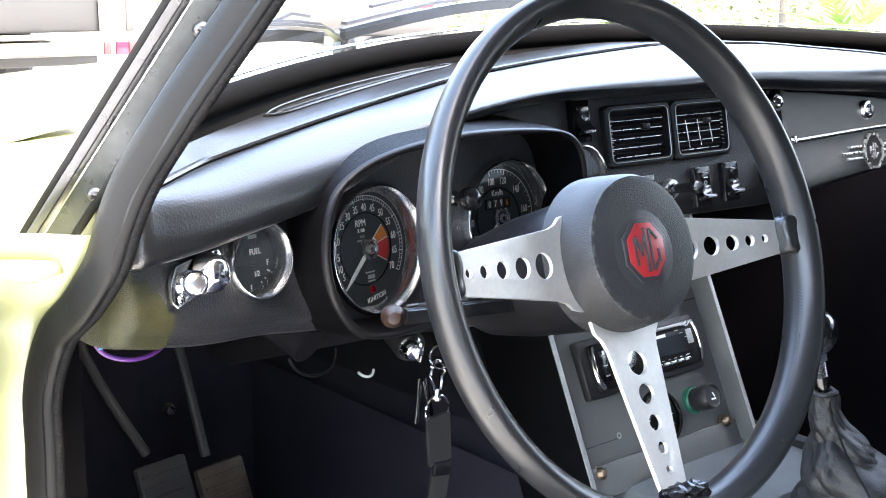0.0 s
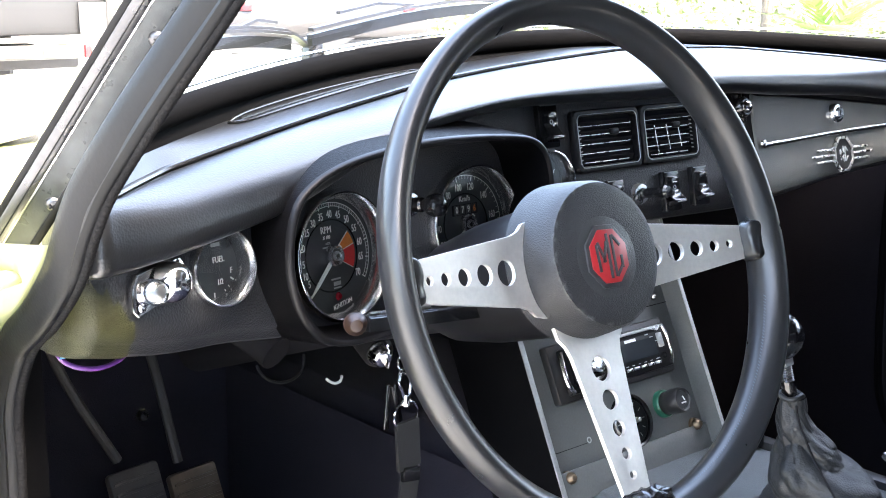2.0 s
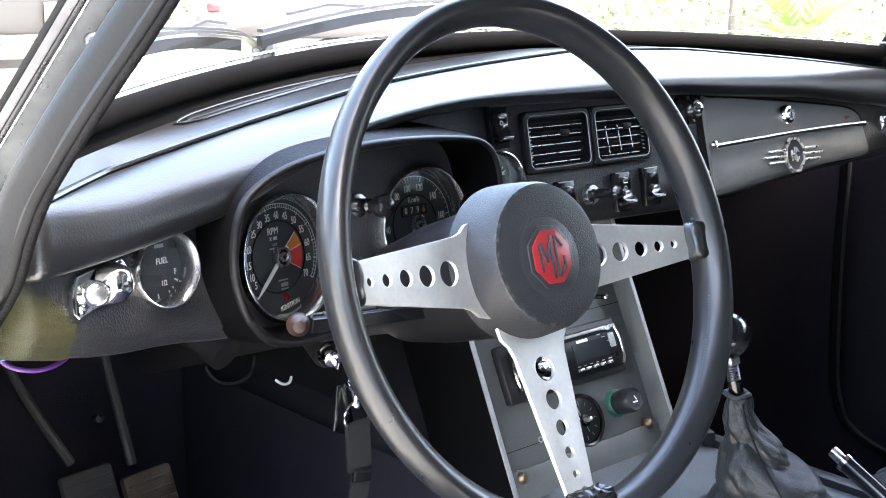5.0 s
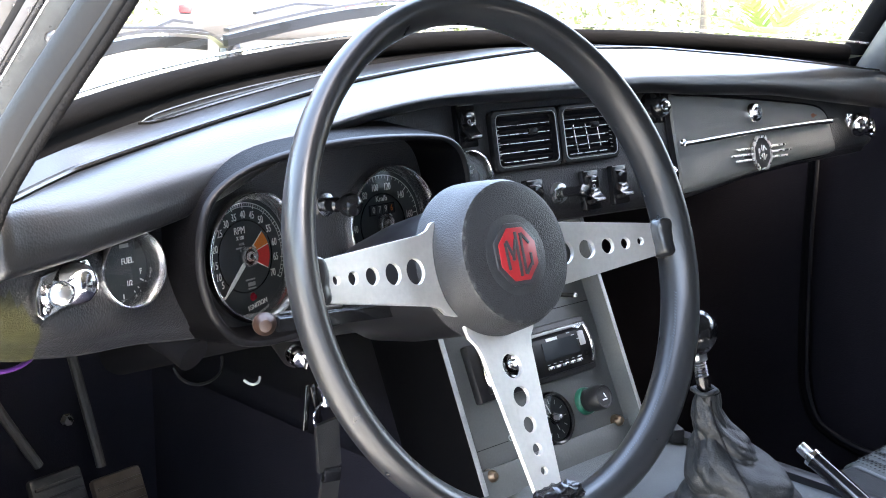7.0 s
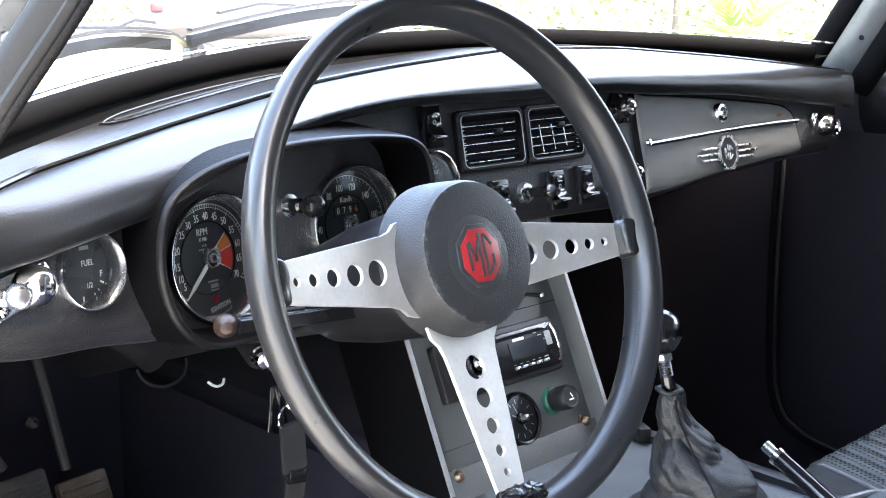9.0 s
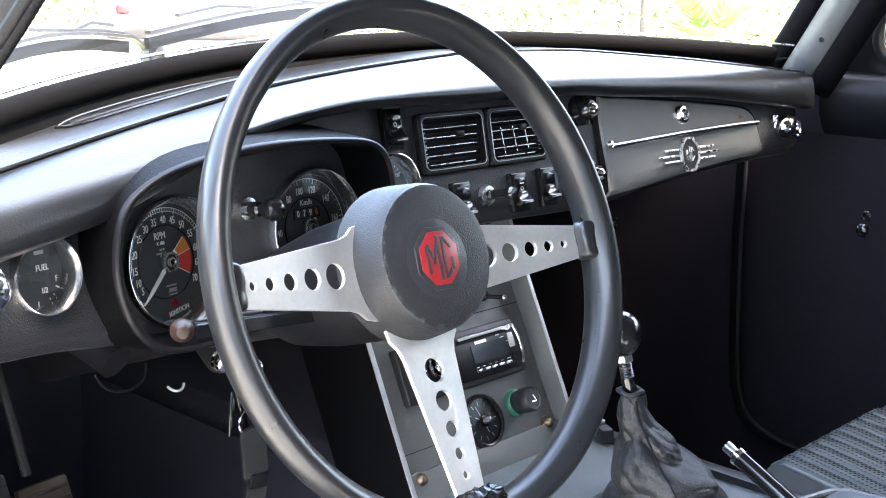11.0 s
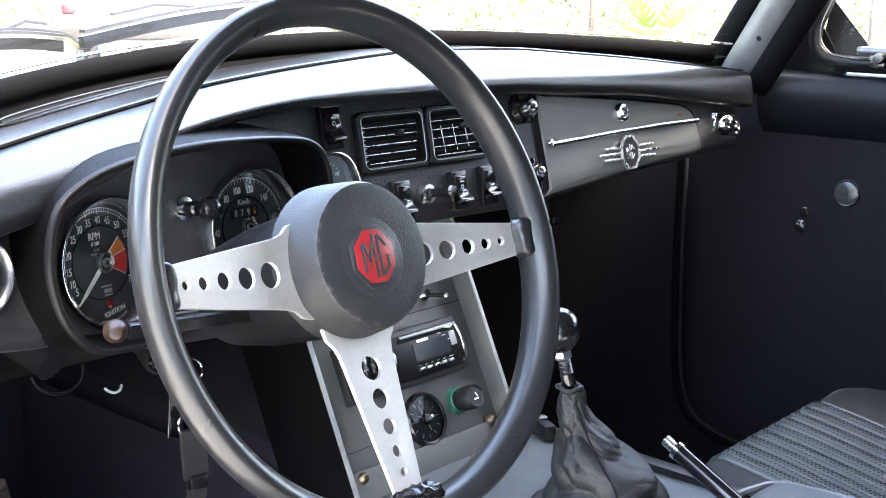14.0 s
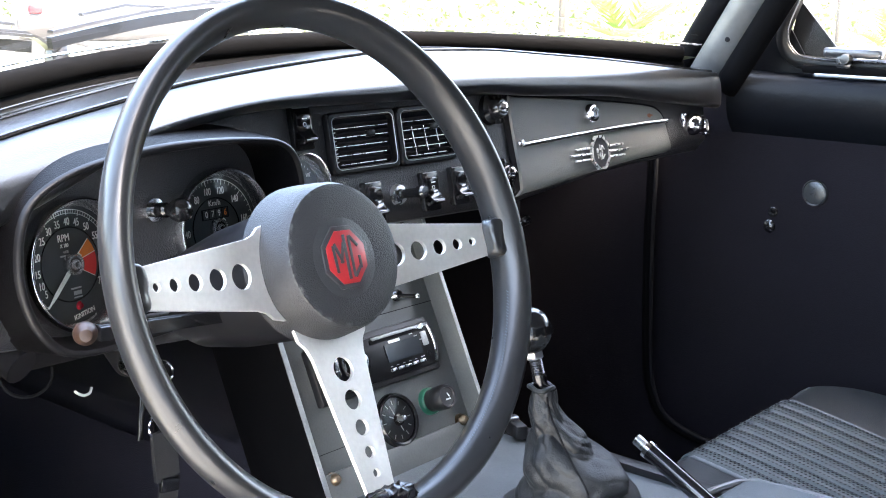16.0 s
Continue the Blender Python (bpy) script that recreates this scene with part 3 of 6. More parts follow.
# bodywork outside
wing_rows = []
for k in range(25):
    y = -0.05 + 1.58 * k / 24
    drop = 0.10 * (y / 1.5) ** 2
    wing_rows.append([(-0.56, y, 0.79 - drop * 0.3), (-0.655, y, 0.800 - drop * 0.4), (-0.690, y, 0.806 - drop * 0.5), (-0.725, y, 0.800 - drop * 0.6), (-0.750, y, 0.770 - drop), (-0.760, y, 0.70 - drop), (-0.765, y, 0.45)])
solid("front_wing", grid(wing_rows), PAINT, "pale lime yellow front wing of the car", "car body", angle=60)
post = thing("door_post", pose(0, 0, 0), "lime yellow painted door post beside the rubber seal", "door post")
post_path = [p + LEFT * 1.15 + Vector((0, 0.006, 0)) for p in seal_path if p.z < 0.812]
post_rows = []
for p in post_path:
    post_rows.append([p + Vector((0.016, -0.004, 0)), p, p + Vector((-0.016, 0.020, 0)), p + Vector((-0.042, 0.040, 0)), p + Vector((-0.066, 0.050, -0.004)), p + Vector((-0.10, 0.056, -0.01))])
part("post_skin", grid(post_rows), PAINT, post, angle=60)
part("cap", box(0.060, 0.075, 0.010, 0.004, pose(-0.674, -0.045, 0.790, 0, 0, 28)), PAINT, post)
part("hinge_leaf", box(0.045, 0.012, 0.09, 0.004, pose(-0.722, 0.058, 0.60, 0, 0, -35)), BRASS, post, "rusty brown door hinge leaf")
part("hinge_pin", lathe([(0, 0.05), (0.006, 0.049), (0.007, 0.045), (0.007, -0.045), (0.006, -0.049), (0, -0.05)], 14, pose(-0.742, 0.045, 0.60)), BRASS, post)

bonnet_rows = []
for k in range(31):
    y = 0.22 + 1.35 * k / 30
    bonnet_rows.append([(x, y - 0.25 * x * x, 0.875 - 0.115 * (k / 30) ** 1.3 - 0.10 * x * x + 0.016 * math.exp(-(x / 0.16) ** 2) * min(1, k / 6)) for x in [-0.66 + 1.32 * j / 30 for j in range(31)]])
solid("wing_joint", join(box(0.10, 0.40, 0.012, 0.003, pose(-0.675, 0.20, 0.800)), box(0.26, 0.38, 0.09, 0.006, pose(-0.60, 0.225, 0.792))), PAINT, "lime yellow panel between wing and scuttle", "car body")
solid("bonnet", grid(bonnet_rows), PAINT, "pale lime yellow bonnet beyond the windscreen", "bonnet", angle=60)
scuttle_rows = [[(x, screen_y(x) + 0.008 + 0.085 * k / 4, screen_z(x) - 0.012 - 0.020 * k / 4) for x in GX] for k in range(5)]
solid("scuttle", grid(scuttle_rows), PAINT, "lime yellow scuttle panel below the windscreen", "car body", angle=60)


def wiper(a, b, arm_end, thick=0.0035):
    a, b, arm_end = Vector(a), Vector(b), Vector(arm_end)
    w = thing("wiper", Matrix.Translation(arm_end), "black windscreen wiper resting on the scuttle", "wiper", "windscreen wipers")
    a, b = a - arm_end, b - arm_end
    arm_end = Vector()
    bow = [a.lerp(b, k / 10) + Vector((0, 0, 0.012 * math.sin(math.pi * k / 10))) for k in range(11)]
    part("blade", sweep([p - Vector((0, 0, 0.006)) for p in bow], [(-0.003, -0.006), (0.003, -0.006), (0.003, 0.004), (-0.003, 0.004)]), RUBBER, w)
    part("carrier", sweep([p + Vector((0, -0.002, 0.002)) for p in bow], bar(-thick, thick, -0.001, 0.002)), WIPER, w)
    for f in (0.22, 0.78):
        c = a.lerp(b, f) + Vector((0, 0, 0.014))
        part("yoke", sweep([c + (b - a) * -0.13, c + Vector((0, 0, 0.005)), c + (b - a) * 0.13], bar(-0.0025, 0.0025, -0.001, 0.002)), WIPER, w)
    mid = a.lerp(b, 0.45) + Vector((0, 0, 0.020))
    part("arm", sweep(smooth([arm_end, arm_end.lerp(mid, 0.3) + Vector((0, 0, 0.014)), mid], 4), bar(-0.004, 0.004, -0.001, 0.002)), WIPER, w)
    part("pivot", lathe([(0, 0.016), (0.009, 0.014), (0.011, 0.004), (0.012, -0.012)], 16, Matrix.Translation(arm_end)), PLASTIC, w)
    return w


wiper((-0.500, 0.103, 0.895), (-0.305, 0.165, 0.912), (-0.268, 0.180, 0.895))
wiper((-0.308, 0.128, 0.917), (0.10, 0.215, 0.938), (0.16, 0.225, 0.905))

# floor, bulkhead, tunnel, sides
solid("floor", box(1.30, 1.60, 0.03, 0.0, pose(0, -0.15, 0.20)), CARPET, "black carpeted footwell floor", "floor", "structure")
solid("wall_front", box(1.30, 0.03, 0.58, 0.0, pose(0, 0.60, 0.49)), CARPET, "black carpeted bulkhead", "bulkhead", "structure")
solid("wall_right_side", box(0.02, 0.58, 0.64, 0.0, pose(0.645, 0.30, 0.52)), DOORPANEL, "black trimmed footwell side", "side panel", "structure")
solid("wall_left_side", box(0.02, 0.60, 0.60, 0.0, pose(-0.625, 0.31, 0.49)), SHADE_VINYL, "black trimmed footwell side", "side panel", "structure")
# Presumed raised hood, out of view, put here to shade the interior.
solid("ceiling", grid([[screen_point(x / 0.916, 0.302) for x in (-0.60, -0.4, -0.2, 0, 0.2, 0.4, 0.60)]] + [[(x, y, 1.185 - 0.05 * (x / 0.6) ** 2) for x in (-0.61, -0.4, -0.2, 0, 0.2, 0.4, 0.66)] for y in (-0.42, -0.6, -0.8, -1.1, -1.5)]), LINING, "dark cloth hood lining, unseen and added to shade the cabin", "roof", "structure")
solid("wall_rear", box(1.30, 0.03, 0.95, 0.0, pose(0, -1.52, 0.68)), CARPET, "black rear bulkhead", "bulkhead", "structure")
# Quarter panels out of view, added to cut the light from the rear sides.
for n_, x in (("wall_left_quarter", -0.625), ("wall_right_quarter", 0.650)):
    solid(n_, box(0.02, 0.55, 0.98, 0.0, pose(x, -1.245, 0.67)), CARPET, "unseen dark rear quarter panel, added against light from behind", "side panel", "structure")
tun = smooth([(-0.135, 0.0, 0.22), (-0.130, 0.0, 0.44), (-0.112, 0.0, 0.482), (-0.08, 0, 0.490), (0.09, 0, 0.490), (0.112, 0, 0.486), (0.128, 0.0, 0.45), (0.135, 0, 0.22)], 5)
solid("tunnel_side", grid([[(sx, y, z) for z in (0.22, 0.470)] for sx, y in ((-0.1365, -1.5), (-0.1365, 0.58), (0.1365, 0.58), (0.1365, -1.5))]), CARPET, "black carpeted tunnel side", "tunnel", "structure")
solid("tunnel_front", grid([[(p.x, y, p.z) for p in tun] for y in (0.58, 0.3, 0.0)]), CARPET, "black carpet over the front of the tunnel", "tunnel", "structure")
solid("transmission_tunnel", grid([[(p.x, y, p.z) for p in tun] for y in (0.0, -0.1, -0.2, -0.4, -0.8, -1.5)]), TUNNEL, "charcoal vinyl covered transmission tunnel", "tunnel", "structure")

# ---- steering wheel ----
WN = Vector((-0.013, -0.942, 0.334)).normalized()
WHEEL = facing((-0.3095, -0.229, 0.7785), WN, -3.0)
wheel = thing("steering_wheel", WHEEL, "leather-rimmed three-spoke sports steering wheel with drilled aluminium spokes", "steering wheel")
RIM_R, RIM_T = 0.1778, 0.0118
# the rim's section is a leaning oval
LEAN_A, LONG, SHORT = math.radians(18), 0.0158, 0.0097
SECTION = [(LONG * math.cos(b) * math.sin(LEAN_A) + SHORT * math.sin(b) * math.cos(LEAN_A), LONG * math.cos(b) * math.cos(LEAN_A) - SHORT * math.sin(b) * math.sin(LEAN_A)) for b in [2 * math.pi * j / 28 for j in range(28)]]
rim_rows = []
for k in range(160):
    a = 2 * math.pi * k / 160
    c, s = math.cos(a), math.sin(a)
    rim_rows.append([((RIM_R + o) * c, (RIM_R + o) * s, h) for o, h in SECTION])
part("rim", grid(rim_rows, True, True), LEATHER_RIM, wheel, "black leather rim with a soft shine", 80, m=pose(-0.0010, 0, -0.0045))
st = bmesh.new()
for k in range(100):
    a = math.radians(-100) + 2 * math.pi * k / 420
    r, z = RIM_R - 0.0093, 0.0035
    c, s = math.cos(a), math.sin(a)
    t = Vector((-s, c, 0))
    p = Vector((r * c, r * s, z))
    o = Vector((c * 0.25, s * 0.25, 1)).normalized()
    q = [p - t * 0.0009 + o * 0.0006, p + t * 0.0006 - o * 0.0012, p + t * 0.0010 - o * 0.0010, p - t * 0.0004 + o * 0.0008]
    n = Vector((-c, -s, 0.6)).normalized() * 0.0004
    vs = [st.verts.new(v + n) for v in q]
    st.faces.new(vs)
tagged(part("stitching", st, STITCH, wheel, "fine blue-grey stitching inside the rim", m=pose(-0.0010, 0, -0.0045)), kind="stuff")

Z_HUB, Z_RIM = -0.030, -0.011


def spoke(angle):
    r0, r1 = 0.040, 0.170
    out = [(r0, -0.034), (0.050, -0.0315), (0.056, -0.0265), (0.064, -0.0240), (r1, -0.0118), (r1, 0.0118), (0.064, 0.0240), (0.056, 0.0265), (0.050, 0.0315), (r0, 0.034)]
    holes = [(0.0745, 0, 0.0092), (0.0965, 0, 0.0077), (0.1165, 0, 0.0062), (0.1340, 0, 0.0047), (0.1490, 0, 0.0034)]
    bm = pierced(out, holes, 0.0026)
    for v in bm.verts:
        f = min(1.0, max(0.0, (v.co.x - 0.05) / 0.115))
        v.co.z += Z_HUB + (Z_RIM - Z_HUB) * f - (0.003 if angle == -90 else 0.0)
    sp = part("spoke", bm, ALLOY, wheel, "brushed aluminium spoke with five round holes", m=pose(-0.004 if angle == 0 else 0, 0, 0, 0, 0, angle))
    low = angle == -90
    bm = box(0.021 if low else 0.019, 0.036 if low else 0.031, 0.018 if low else 0.0165, 0.0055, pose(0.1700 if low else 0.1712, 0, -0.0065), 3)
    bmesh.ops.subdivide_edges(bm, edges=[e for e in bm.edges if e.calc_length() > 0.006], cuts=7, use_grid_fill=True)
    for v in bm.verts:
        q = v.co * (170 if low else 120)
        v.co += Vector((noise.noise(q), noise.noise(q + Vector((9, 0, 0))), noise.noise(q + Vector((0, 9, 0))))) * (0.0042 if low else 0.0013)
    part("clamp", bm, PLASTIC if low else LEATHER_RIM, sp, "crumpled shiny black tape over the clamp" if low else "leather covered rim clamp", 70 if not low else 45)
    return sp


for ang in (180, 0, -90):
    spoke(ang)
part("boss", lathe([(0, 0.0000), (0.025, 0.0002), (0.0450, -0.0005), (0.0500, -0.0025), (0.0522, -0.0075), (0.0540, -0.018), (0.0562, -0.034), (0.0570, -0.044), (0.052, -0.050)], 72), HORN_PAD, wheel, "round grained black horn pad with scuffed edge", m=pose(0.0, 0.003, 0))
oct_ = lambda r: [(r * math.cos(math.radians(22.5 + 45 * k)), r * math.sin(math.radians(22.5 + 45 * k)) * 1.05) for k in range(8)]
badge = part("badge", lathe([(0, 0.0004), (0.0275, 0.0004), (0.0285, 0.0), (0.0285, -0.001)], 48), BOSS, wheel, "shallow round badge seat", m=pose(-0.0032, 0.0008, 0.0))
part("surround", plate(oct_(0.0225), 0.0016, 0.0007), BOSS, badge, "raised black octagonal surround", m=pose(0, 0, 0.0003))
part("enamel", plate(oct_(0.0190), 0.0007, 0.0002), RED, badge, "red enamel octagon", m=pose(0, 0, 0.0019))
for bx, by, ww, hh, rr in [(-0.0112, -0.001, 0.0023, 0.019, 3), (-0.0076, 0.0030, 0.0023, 0.015, 22), (-0.0040, 0.0030, 0.0023, 0.015, -18), (-0.0006, 0.0, 0.0025, 0.031, 0),
                           (0.0040, 0.0, 0.0023, 0.029, 0), (0.0078, 0.0105, 0.0023, 0.010, 42), (0.0078, -0.0105, 0.0023, 0.010, -42), (0.0112, -0.0045, 0.0023, 0.009, 0)]:
    part("stripe", box(ww, hh, 0.0007, 0.0002, pose(bx, by, 0.0029, 0, 0, rr)), BOSS, badge, "dark inlaid bar")

column = thing("steering_column", WHEEL, "black steering column shroud behind the wheel", "steering column")
part("shroud", lathe([(0.030, -0.034), (0.046, -0.038), (0.0475, -0.050), (0.0480, -0.075), (0.046, -0.120), (0.040, -0.165), (0.030, -0.19), (0.026, -0.30)], 40), BLACK_TRIM, column, "satin black shroud")
part("tube", lathe([(0.024, -0.28), (0.024, -0.62)], 20), HOLE, column)
stalk_base, stalk_tip = Vector((-0.345, -0.135, 0.728)), Vector((-0.468, -0.150, 0.742))
stalk = thing("indicator_stalk", Matrix.Translation(stalk_base), "black indicator stalk with a brown knob and bright edge", "stalk")
sd = stalk_tip - stalk_base
part("lever", sweep([Vector(), sd * 0.5, sd * 0.94], bar(-0.006, 0.006, -0.005, 0.005)), PLASTIC, stalk)
part("bright_edge", tube([Vector((0, 0, 0.0068)), sd * 0.5 + Vector((0, 0, 0.0064)), sd * 0.9 + Vector((0, 0, 0.006))], 0.0012, 6), DULL_CHROME, stalk, "bright top edge")
part("knob", lathe([(0, 0.0075), (0.004, 0.0065), (0.0074, 0.002), (0.0080, -0.002), (0.0072, -0.006), (0, -0.008)], 24, facing(sd, (-0.5, -0.85, 0.1))), COPPER, stalk, "polished brown knob")


# ---- gauges ----
DEEP = -0.0105


def bezel(parent, r, width, mat=BEZEL, high=0.006):
    """Chrome ring, glass and sunken dial; returns the dial."""
    part("bezel", lathe([(r - width, DEEP + 0.001), (r - width * 0.92, -0.002), (r - width * 0.42, high * 0.75), (r - width * 0.28, high), (r - 0.0006, high * 0.85), (r + 0.0004, high * 0.3), (r + 0.0006, -0.004), (r - 0.001, -0.013)], 72), mat, parent, "polished chrome bezel")
    part("bright_lip", tube([((r - width * 0.20) * math.cos(a), (r - width * 0.20) * math.sin(a), high) for a in [2 * math.pi * k / 72 for k in range(72)]], 0.00075, 8, True), CHROME, parent, "thin bright outer lip")
    g = part("glass", lathe([(0, 0.0030), (r * 0.5, 0.0028), (r - width * 0.55, 0.0020)], 40), DIAL_GLASS, parent, "clear gauge glass", 80, want=(0, 0, 1))
    g.visible_shadow = False
    return part("dial", lathe([(0, DEEP), (r * 0.7, DEEP), (r - width * 0.9, DEEP)], 48), DIAL, parent, "matt black dial")


def ticks(dial, r0, r1, angles, w, mat=PRINT, z=DEEP + 0.0006):
    bm = bmesh.new()
    for a in angles:
        c, s = math.cos(math.radians(a)), math.sin(math.radians(a))
        vs = [bm.verts.new((r * c - o * s, r * s + o * c, z)) for r, o in ((r0, -w), (r1, -w), (r1, w), (r0, w))]
        bm.faces.new(vs)
    return tagged(part("scale_marks", bm, mat, dial, "fine white scale marks"), kind="stuff")


def arc_mark(dial, r, a0, a1, w, mat=PRINT, z=DEEP + 0.0006, name="arc"):
    n = max(3, int(abs(a1 - a0) / 3))
    rows = [[(rr * math.cos(math.radians(a0 + (a1 - a0) * k / n)), rr * math.sin(math.radians(a0 + (a1 - a0) * k / n)), z) for rr in (r - w, r + w)] for k in range(n + 1)]
    return part(name, grid(rows), mat, dial)


def words(dial, s, size, x, y, narrow=0.8, mat=PRINT, rot=0, z=DEEP + 0.0006, name="lettering"):
    return part(name, text(s, size, narrow=narrow), mat, dial, m=pose(x, y, z, 0, 0, rot))


def mark_bar(dial, w, h, x, y, mat=FADED, rot=0, z=DEEP + 0.0006):
    return part("print_bar", box(w, h, 0.0004, 0.0, pose(x, y, z, 0, 0, rot)), mat, dial, "unreadable small print")


def needle(gauge, angle, length, hub=0.0085, hubmat=BEZEL, w=0.0012):
    nd = part("needle", plate([(-0.010, -w * 1.3), (length * 0.7, -w), (length, -0.0003), (length, 0.0003), (length * 0.7, w), (-0.010, w * 1.3)], 0.0008), PRINT, gauge, "white pointer", m=pose(0, 0, -0.0072, 0, 0, angle))
    cap = part("hub", lathe([(hub * 0.66, 0.0012), (hub * 0.70, 0.0029), (hub * 0.78, 0.0038), (hub * 0.88, 0.0036), (hub * 0.97, 0.0022), (hub, 0.0002), (hub, -0.0020)], 36), hubmat, nd, "polished hub ring")
    part("groove", lathe([(hub * 0.46, 0.0020), (hub * 0.72, 0.0020)], 32), PLASTIC, cap, "black groove in the hub")
    part("spindle", lathe([(hub * 0.20, 0.0026), (hub * 0.25, 0.0044), (hub * 0.34, 0.0050), (hub * 0.44, 0.0042), (hub * 0.50, 0.0018)], 28), hubmat, cap, "bright spindle ring")
    part("pin", lathe([(0, 0.0030), (hub * 0.26, 0.0028)], 20), PLASTIC, cap, "dark spindle end")
    return nd


def gauge_thing(name, m, label):
    return thing(name, m, label, "gauge", "dashboard gauges")


# rev counter: 0 at lower left, 70 at lower right
tach = gauge_thing("tachometer", facing((-0.3893, -0.027, 0.7548), (0.17, -0.975, 0.12)), "large black rev counter with chrome bezel, orange and red sector")
dial = bezel(tach, 0.0506, 0.0066)
TV = list(range(0, 71, 5))
TA = [226, 214, 201, 184, 162, 139, 122, 105, 88, 71, 53, 33, 11, -10, -33]


def tang(v):
    return lerp_table(v, TV, TA)


ticks(dial, 0.0385, 0.0412, [tang(v) for v in range(0, 71, 1)], 0.00022)
ticks(dial, 0.0372, 0.0412, [tang(v) for v in range(0, 71, 5)], 0.0004)
arc_mark(dial, 0.0414, tang(0), tang(70), 0.0003)
arc_mark(dial, 0.0386, tang(0), tang(70), 0.0002)
for v in range(5, 71, 5):
    a = math.radians(tang(v))
    words(dial, str(v), 0.0084, 0.0322 * math.cos(a), 0.0322 * math.sin(a), 0.66)
words(dial, "RPM", 0.0078, -0.004, 0.0205, 0.8)
words(dial, "X 100", 0.0040, -0.004, 0.0148)
words(dial, "4 CYL", 0.0026, -0.003, 0.0100, mat=FADED)
mark_bar(dial, 0.012, 0.0012, -0.003, 0.0072)
mark_bar(dial, 0.010, 0.0012, 0.002, -0.0185)
mark_bar(dial, 0.0075, 0.0030, 0.003, -0.0222)
mark_bar(dial, 0.008, 0.0010, 0.003, -0.0255)
arc_mark(dial, 0.0168, 42, 15, 0.0084, ORANGE, DEEP + 0.0008, "orange_sector")
arc_mark(dial, 0.0168, 14, -30, 0.0084, RED_DIAL, DEEP + 0.0008, "red_sector")
for a in (42, 14.5, -30):
    part("sector_line", box(0.0168, 0.0005, 0.0003, 0.0, pose(0.0168 * math.cos(math.radians(a)), 0.0168 * math.sin(math.radians(a)), DEEP + 0.0010, 0, 0, a)), PRINT, dial)
part("inner_step", lathe([(0.0275, DEEP + 0.0001), (0.0281, DEEP + 0.0011), (0.0287, DEEP + 0.0001)], 64), PLASTIC, dial, "raised ring in the dial")
words(dial, "IGNITION", 0.0056, 0.007, -0.0392, 0.85, rot=10)
part("warning_lamp", lathe([(0, 0.0022), (0.0022, 0.0018), (0.0034, 0)], 18), RED_LENS, dial, "small red ignition lamp", m=pose(0.0035, -0.0325, DEEP))
needle(tach, 224, 0.0405, 0.0085, w=0.0015)

# speedometer
speedo = gauge_thing("speedometer", facing((-0.2435, -0.019, 0.7605), (0.05, -0.985, 0.12)), "large black speedometer in kilometres per hour with odometer")
dial = bezel(speedo, 0.0508, 0.0066)
SA = [228, 208, 182, 152, 126, 102, 76, 44, 8, -28]


def sang(v):
    return lerp_table(v, list(range(0, 181, 20)), SA)


ticks(dial, 0.0388, 0.0414, [sang(v) for v in range(0, 181, 4)], 0.00022)
ticks(dial, 0.0372, 0.0414, [sang(v) for v in range(0, 181, 20)], 0.0004)
arc_mark(dial, 0.0416, sang(0), sang(180), 0.0003)
for v in range(20, 161, 20):
    a = math.radians(sang(v))
    words(dial, str(v), 0.0088, 0.0320 * math.cos(a), 0.0320 * math.sin(a), 0.62)
words(dial, "Km/h", 0.0068, 0.0, 0.0215, 0.9)
part("odometer", box(0.030, 0.0092, 0.0012, 0.0004, pose(0.0, 0.0125, DEEP)), HOLE, dial, "recessed odometer window")
for i, ch in enumerate("0796"):
    wheel_bg = part("drum", box(0.0058, 0.0076, 0.0006, 0.0, pose(-0.0105 + 0.0070 * i, 0.0125, DEEP + 0.0008)), COPPER if i == 3 else DIAL, dial, "odometer drum")
    part("digit", text(ch, 0.0078, narrow=0.75), ORANGE if i == 3 else PRINT, wheel_bg, m=pose(-0.0105 + 0.0070 * i, 0.0125, DEEP + 0.0014))
part("inner_step", lathe([(0.0252, DEEP + 0.0001), (0.0258, DEEP + 0.0011), (0.0264, DEEP + 0.0001)], 64), PLASTIC, dial, "raised ring in the dial")
needle(speedo, sang(2), 0.040, 0.0086)

# fuel gauge
fuel = gauge_thing("fuel_gauge", facing((-0.5115, -0.0555, 0.7690), (0.16, -0.98, 0.10)), "small round fuel gauge with chrome bezel")
dial = bezel(fuel, 0.0268, 0.0046)
words(dial, "FUEL", 0.0060, 0.0060, 0.0042, 0.8)
mark_bar(dial, 0.0075, 0.0026, 0.0045, 0.0150)
words(dial, "1/2", 0.0056, 0.0060, -0.0115, 0.75)
words(dial, "F", 0.0060, 0.0165, -0.0050, 0.8)
ticks(dial, 0.0180, 0.0215, [213, 270, 327], 0.0006)
ticks(dial, 0.0195, 0.0212, [230, 242, 298, 310], 0.0004)
mark_bar(dial, 0.0075, 0.0010, 0.0, -0.0225)
nd = part("needle", plate([(-0.0008, -0.009), (0.0008, -0.009), (0.0004, 0.009), (-0.0004, 0.009)], 0.0006), PRINT, fuel, "white pointer", m=pose(-0.0155, -0.0060, DEEP + 0.0016, 0, 0, -10))

# small gauge half hidden behind the binnacle
small = gauge_thing("temperature_gauge", face_frame(-0.131, 0.782, 0.002), "small round gauge with chrome bezel beside the vents")
dial = bezel(small, 0.0285, 0.0026)
for a, s in ((150, "30"), (90, "70"), (30, "110")):
    words(dial, s, 0.0050, 0.0165 * math.cos(math.radians(a)), 0.0165 * math.sin(math.radians(a)), 0.7)
